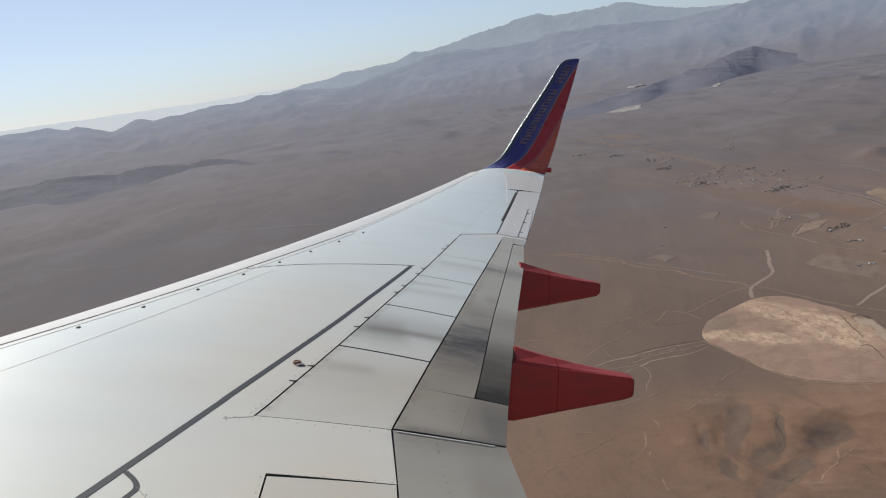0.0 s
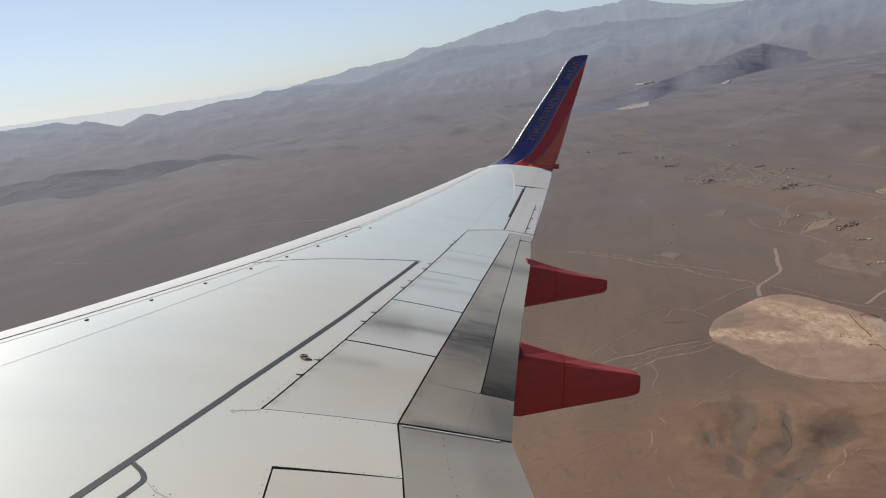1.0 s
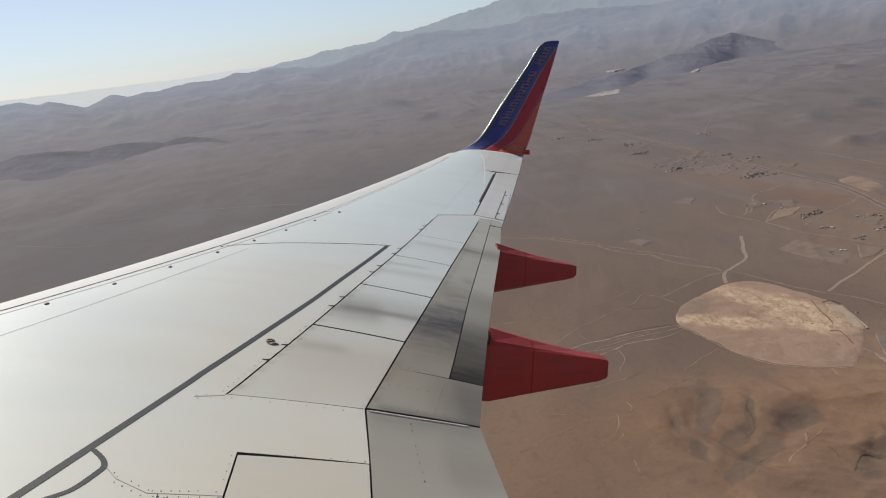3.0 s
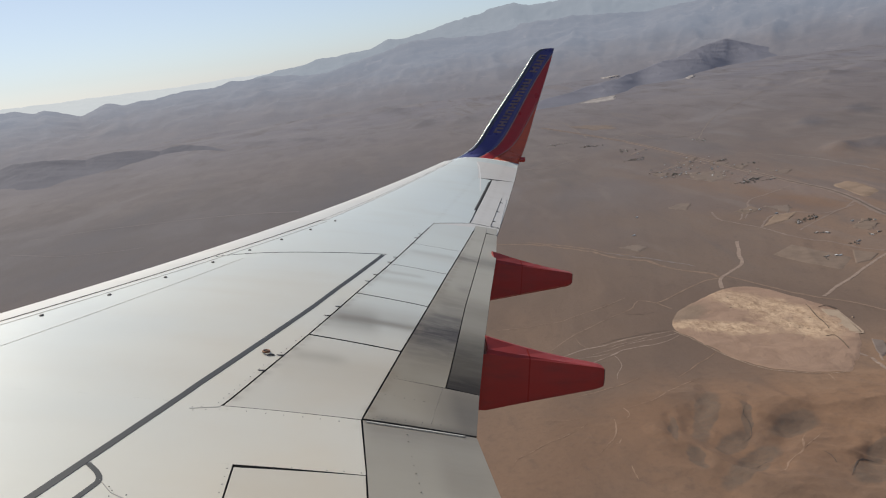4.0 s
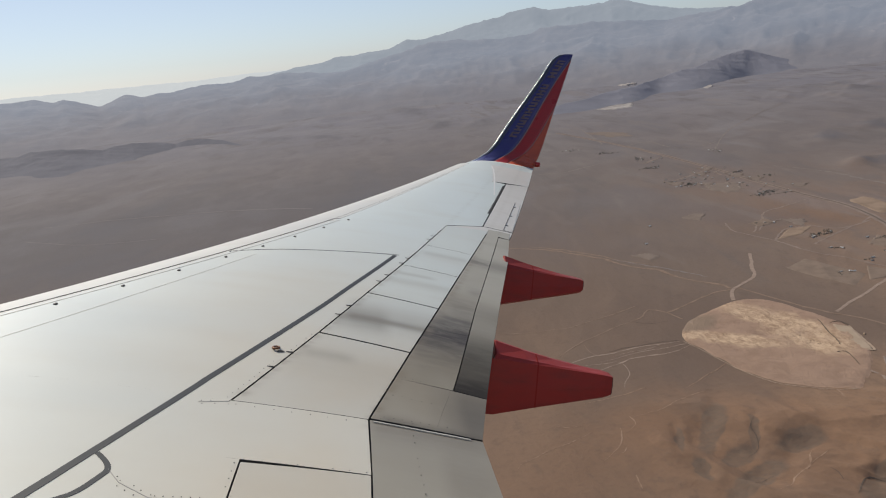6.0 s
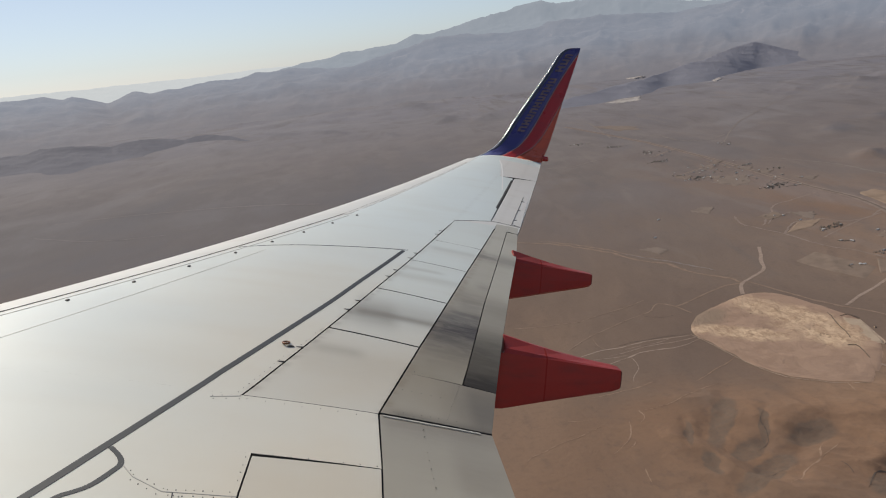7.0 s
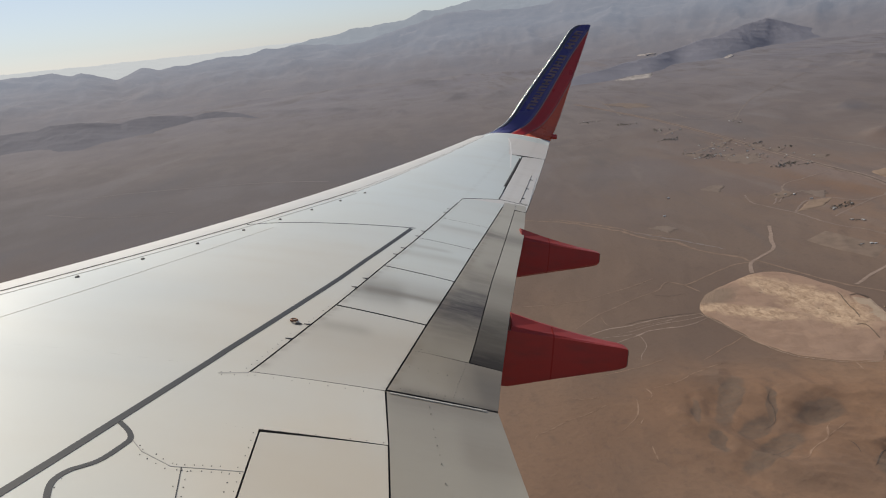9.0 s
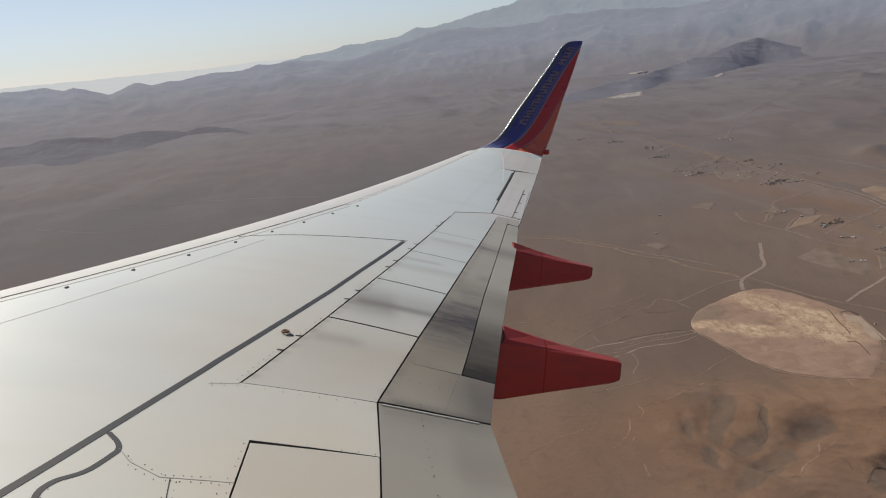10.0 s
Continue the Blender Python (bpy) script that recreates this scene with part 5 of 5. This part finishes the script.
PAD = dusty("graded_pad", (0.36, 0.285, 0.215), (0.3, 0.235, 0.175), 0.12)
plot("graded_pad", ((208.2, 334), (213.6, 327.6), (210.2, 312.2), (206.2, 297.7), (202.7, 300.9), (203.8, 313.1)), PAD, "pale grey graded pad", "pad", 0.3, 0.02, 0.05, 10, owner=quarry)
strip("berm", ((213.6, 327.6), (210.2, 312.2), (206.6, 298.2), (203.1, 300.7)), 1.0, BERM, "pale earth berm beside the graded pad", 0.15, 0.3, owner=quarry)
strip("ditch", ((208.4, 333.9), (212.3, 334.4), (213.6, 331.1), (214.1, 328.2)), 0.5, DARKEARTH, "dark ditch at the head of the pad", 0.4, 0.6, owner=quarry)
strip("ditch", ((205.7, 339.8), (202.5, 327.5), (200.3, 317.3), (197.8, 308.5)), 0.4, DARKEARTH, "dark cut in the quarry floor", 0.5, 0.9, owner=quarry, taper=0.7)
strip("ditch", ((191.7, 300.6), (194.6, 299.8), (193.4, 292.8), (190.7, 284.1)), 0.4, DARKEARTH, "dark cut in the quarry floor", 0.5, 0.9, owner=quarry, taper=0.7)
plot("spoil_heap", ((205, 291), (208, 287), (202.5, 276), (196, 271), (199, 279)), dusty("grey_spoil", (0.185, 0.15, 0.132), (0.155, 0.124, 0.108), 0.3), "dark grey spoil heap beside the quarry", "heap", 0.1, 0.2, 0.1, 8)
FIELD = dusty("bare_field", (0.205, 0.155, 0.122), (0.165, 0.126, 0.1), 0.12)
FAINT_FIELD = dusty("scuffed_ground", (0.19, 0.15, 0.125), (0.162, 0.13, 0.11), 0.1)
TAN_FIELD = dusty("tan_field", (0.26, 0.192, 0.142), (0.2, 0.146, 0.108), 0.08)
SAND = dusty("white_sand", (0.38, 0.35, 0.33), (0.18, 0.165, 0.162), 0.06)
for outline, mat, words, rag in (
        (((234.5, 422), (253.6, 435), (259.3, 415), (265.2, 393.6), (249, 378.2), (241.2, 396.4)), FIELD, "pale bare fenced field beside a homestead", 0.02),
        (((274.2, 408), (280.9, 393.8), (269.6, 384.5), (260, 383.3)), FIELD, "pale bare field beside the gravel road", 0.1),
        (((358.6, 560), (375.6, 566), (375.7, 549), (370.5, 522), (350.5, 508), (355.7, 536)), TAN_FIELD, "tan bare field beside the highway", 0.3),
        (((261.9, 482), (281.8, 505), (298.5, 504), (281.8, 487)), TAN_FIELD, "reddish tan cleared ground by a grove", 0.3),
        (((167.2, 489), (176.3, 491), (182.3, 479), (173.2, 472)), FAINT_FIELD, "pale scuffed ground on the plain", 0.6),
        (((234, 573), (249.3, 584), (255.1, 577), (242.6, 558)), FAINT_FIELD, "pale scuffed ground on the plain", 0.6),
        (((265.3, 529), (280.8, 538), (284.9, 526), (269.6, 517)), FIELD, "dusty cleared ground round a homestead", 0.6),
        (((296.2, 675), (316.6, 690), (329.7, 684), (322.6, 648), (301.2, 646)), FAINT_FIELD, "dusty cleared ground round the houses", 0.8),
        (((335, 1191), (359, 1182), (381, 1142), (378, 1096), (348, 1118)), FAINT_FIELD, "pale strip of ground on the plain", 0.9),
        (((300.8, 449), (317.7, 463), (318.6, 448), (304.1, 435)), FIELD, "dusty cleared ground round a homestead", 0.7)):
    plot("bare_field", outline, mat, words, "field", 0.12, rag, 0.1, 10)
for x, y in ((322, 742), (346, 716), (306, 692), (352, 690), (285, 712), (338, 765), (296, 520), (365, 640)):
    plot("bare_field", [(x + 9 * math.cos(a) * q, y + 12 * math.sin(a) * q) for a, q in ((0.2, 1.0), (1.3, 0.6), (2.2, 1.1), (3.3, 0.7), (4.4, 1.0), (5.4, 0.6))], FAINT_FIELD, "scuffed pale ground beside the houses", "field", 0.1, 1.3, 0.1, 8)
for outline in (((462, 1550), (495, 1580), (528, 1600), (548, 1590), (520, 1520), (481, 1500)), ((702, 2188), (763, 2261), (808, 2293), (746, 2135), (701, 2126)), ((917, 2500), (960, 2560), (1000, 2570), (960, 2450), (930, 2440)), ((820, 2243), (900, 2440), (880, 2350), (800, 2161)), ((772, 1767), (828, 1858), (800, 1780), (748, 1692))):
    plot("sand_flat", outline, SAND, "bright white sand flat on the valley floor", "sand", 2.5 if max(math.hypot(x, y) for x, y in outline) > 2200 else 0.6, 0.5, 0.2, 12)


# ---- homesteads ----
WALLS = [dusty("house_wall_" + k, c, tuple(v * 0.8 for v in c), 0.8) for k, c in (("white", (0.52, 0.5, 0.47)), ("tan", (0.5, 0.42, 0.34)), ("grey", (0.46, 0.44, 0.42)))]
ROOFS = [dusty("house_roof_" + k, c, tuple(v * 0.75 for v in c), 0.8, 0.7) for k, c in (("brown", (0.27, 0.21, 0.17)), ("grey", (0.34, 0.31, 0.28)), ("white", (0.45, 0.45, 0.45)))]


def house(wall, roof, x, y, w, d, h, turn):
    ob = tagged(new("house"), "tiny far-off single-storey desert house", "house", "houses on the plain")
    ob.matrix_world = pose(x, y, lay(x, y) - 0.1, 0, 0, turn)
    a, b = w / 2, d / 2
    body = [(-a, -b, -0.6), (a, -b, -0.6), (a, b, -0.6), (-a, b, -0.6), (-a, -b, h), (a, -b, h), (a, b, h), (-a, b, h), (-a, 0, h * 1.45), (a, 0, h * 1.45)]
    part("wall", mesh_of("wall", body, [(0, 1, 5, 4), (1, 2, 6, 9, 5), (2, 3, 7, 6), (3, 0, 4, 8, 7)], wall, False), ob)
    e = 0.12
    rf = [(-a - e, -b - e, h - 0.05), (a + e, -b - e, h - 0.05), (a + e, 0, h * 1.47), (-a - e, 0, h * 1.47), (a + e, b + e, h - 0.05), (-a - e, b + e, h - 0.05)]
    rf += [(p[0], p[1], p[2] + 0.08) for p in rf]
    part("roof", mesh_of("roof", rf, [(6, 7, 8, 9), (9, 8, 10, 11), (3, 2, 1, 0), (5, 4, 2, 3), (0, 1, 7, 6), (4, 5, 11, 10), (1, 2, 8, 7), (2, 4, 10, 8), (3, 0, 6, 9), (5, 3, 9, 11)], roof, False), ob)
    return ob


LEAF = dusty("dusty_green_foliage", (0.2, 0.19, 0.155), (0.14, 0.135, 0.11), 1.5)


def grove(x, y, rx, ry, count, size, turn, seed):
    """A stand of trees far off: many small ragged clumps on short trunks."""
    rnd = random.Random(seed)
    verts, faces = [], []
    for _ in range(count):
        u, v = max(-1.5, min(1.5, rnd.gauss(0, 0.6))) * rx, max(-1.5, min(1.5, rnd.gauss(0, 0.6))) * ry
        px, py = x + u * math.cos(turn) - v * math.sin(turn), y + u * math.sin(turn) + v * math.cos(turn)
        base = lay(px, py) - 0.3
        h = size * rnd.uniform(0.2, 0.5)
        for _ in range(5):
            c = Vector((px, py, base + h * rnd.uniform(0.35, 0.85))) + Vector((rnd.gauss(0, 1), rnd.gauss(0, 1), 0)) * h * 0.45
            r = h * rnd.uniform(0.22, 0.42)
            o = len(verts)
            for k in range(6):
                d = Vector(((1, 0, 0), (-1, 0, 0), (0, 1, 0), (0, -1, 0), (0, 0, 1), (0, 0, -1))[k])
                verts.append(c + d * r * rnd.uniform(0.6, 1.3))
            faces += [(o, o + 2, o + 4), (o + 2, o + 1, o + 4), (o + 1, o + 3, o + 4), (o + 3, o, o + 4), (o + 2, o, o + 5), (o + 1, o + 2, o + 5), (o + 3, o + 1, o + 5), (o, o + 3, o + 5)]
        o = len(verts)
        w = h * 0.05
        verts += [Vector((px + a * w * s, py + b * w * s, base + z)) for z, s in ((0, 1.4), (h * 0.6, 0.7)) for a, b in ((-1, -1), (1, -1), (1, 1), (-1, 1))]
        faces += [(o + k, o + (k + 1) % 4, o + 4 + (k + 1) % 4, o + 4 + k) for k in range(4)]
    return tagged(new("grove", mesh_of("grove", verts, faces, LEAF, False)), "dull green stand of trees round a homestead", "trees", kind="stuff")


STANDS = ((328, 625, 10, 6, 52, 2.4, 0.6), (319, 615, 6, 4, 20, 2.0, 0.2), (338, 616, 6, 3, 12, 1.8, 0.0), (288, 480, 5, 3.5, 30, 2.0, 0.35), (298, 484, 5, 2.5, 26, 2.0, 0.6), (316, 457, 4, 2, 16, 2.0, 0.2), (293, 698, 9, 5, 32, 2.2, 0.8), (285, 720, 6, 4, 12, 2.0, 0.0), (298, 812, 10, 7, 26, 2.4, 0.4), (311, 876, 9, 8, 16, 2.4, 0.4),
          (293, 957, 12, 9, 16, 2.6, 0.3), (274, 1019, 12, 9, 12, 2.6, 0.3), (280, 448, 4, 2, 9, 1.6, 0.0), (282, 418, 3.5, 2, 10, 1.6, 0.0), (302, 429, 3, 2, 8, 1.6, 0.0), (256, 401, 4, 3, 14, 1.5, 0.2), (352, 729, 8, 5, 14, 2.0, 0.0), (363, 695, 7, 4, 10, 2.0, 0.0), (394, 868, 8, 8, 8, 2.4, 0.0), (275, 527, 5, 3, 12, 1.6, 0.3))
rnd = random.Random(12)
for k, (x, y, rx, ry, count, size, turn) in enumerate(STANDS):
    grove(x, y, rx, ry, count, size, turn, 50 + k)
    for _ in range(max(2, int(rx / 2.5))):
        hx, hy = x + rnd.uniform(-1.3, 1.3) * rx, y + rnd.uniform(-1.4, 1.4) * ry
        house(rnd.choice(WALLS), rnd.choice(ROOFS), hx, hy, rnd.uniform(1.4, 2.4), rnd.uniform(1.0, 1.4), rnd.uniform(0.32, 0.48), rnd.choice((20, 24, 110, 113, 65)))
for x, y in ((318, 735), (330, 748), (342, 722), (300, 700), (310, 684), (350, 698), (336, 770), (362, 645), (185, 512), (330, 700), (313, 845), (262, 400), (310, 462), (285, 508), (330, 865), (205, 560)):
    house(WALLS[0], ROOFS[2], x, y, 1.8, 1.2, 0.42, 20)
for _ in range(48):
    # the scattered village along the highway
    t = rnd.random()
    x, y = 282 + 66 * t + rnd.gauss(0, 7), (700 + 45 * t if rnd.random() < 0.5 else 715 - 80 * t) + rnd.gauss(0, 16)
    house(rnd.choice(WALLS), rnd.choice(ROOFS), x, y, rnd.uniform(1.0, 2.0), rnd.uniform(0.8, 1.2), rnd.uniform(0.22, 0.36), rnd.choice((20, 24, 110, 65)))
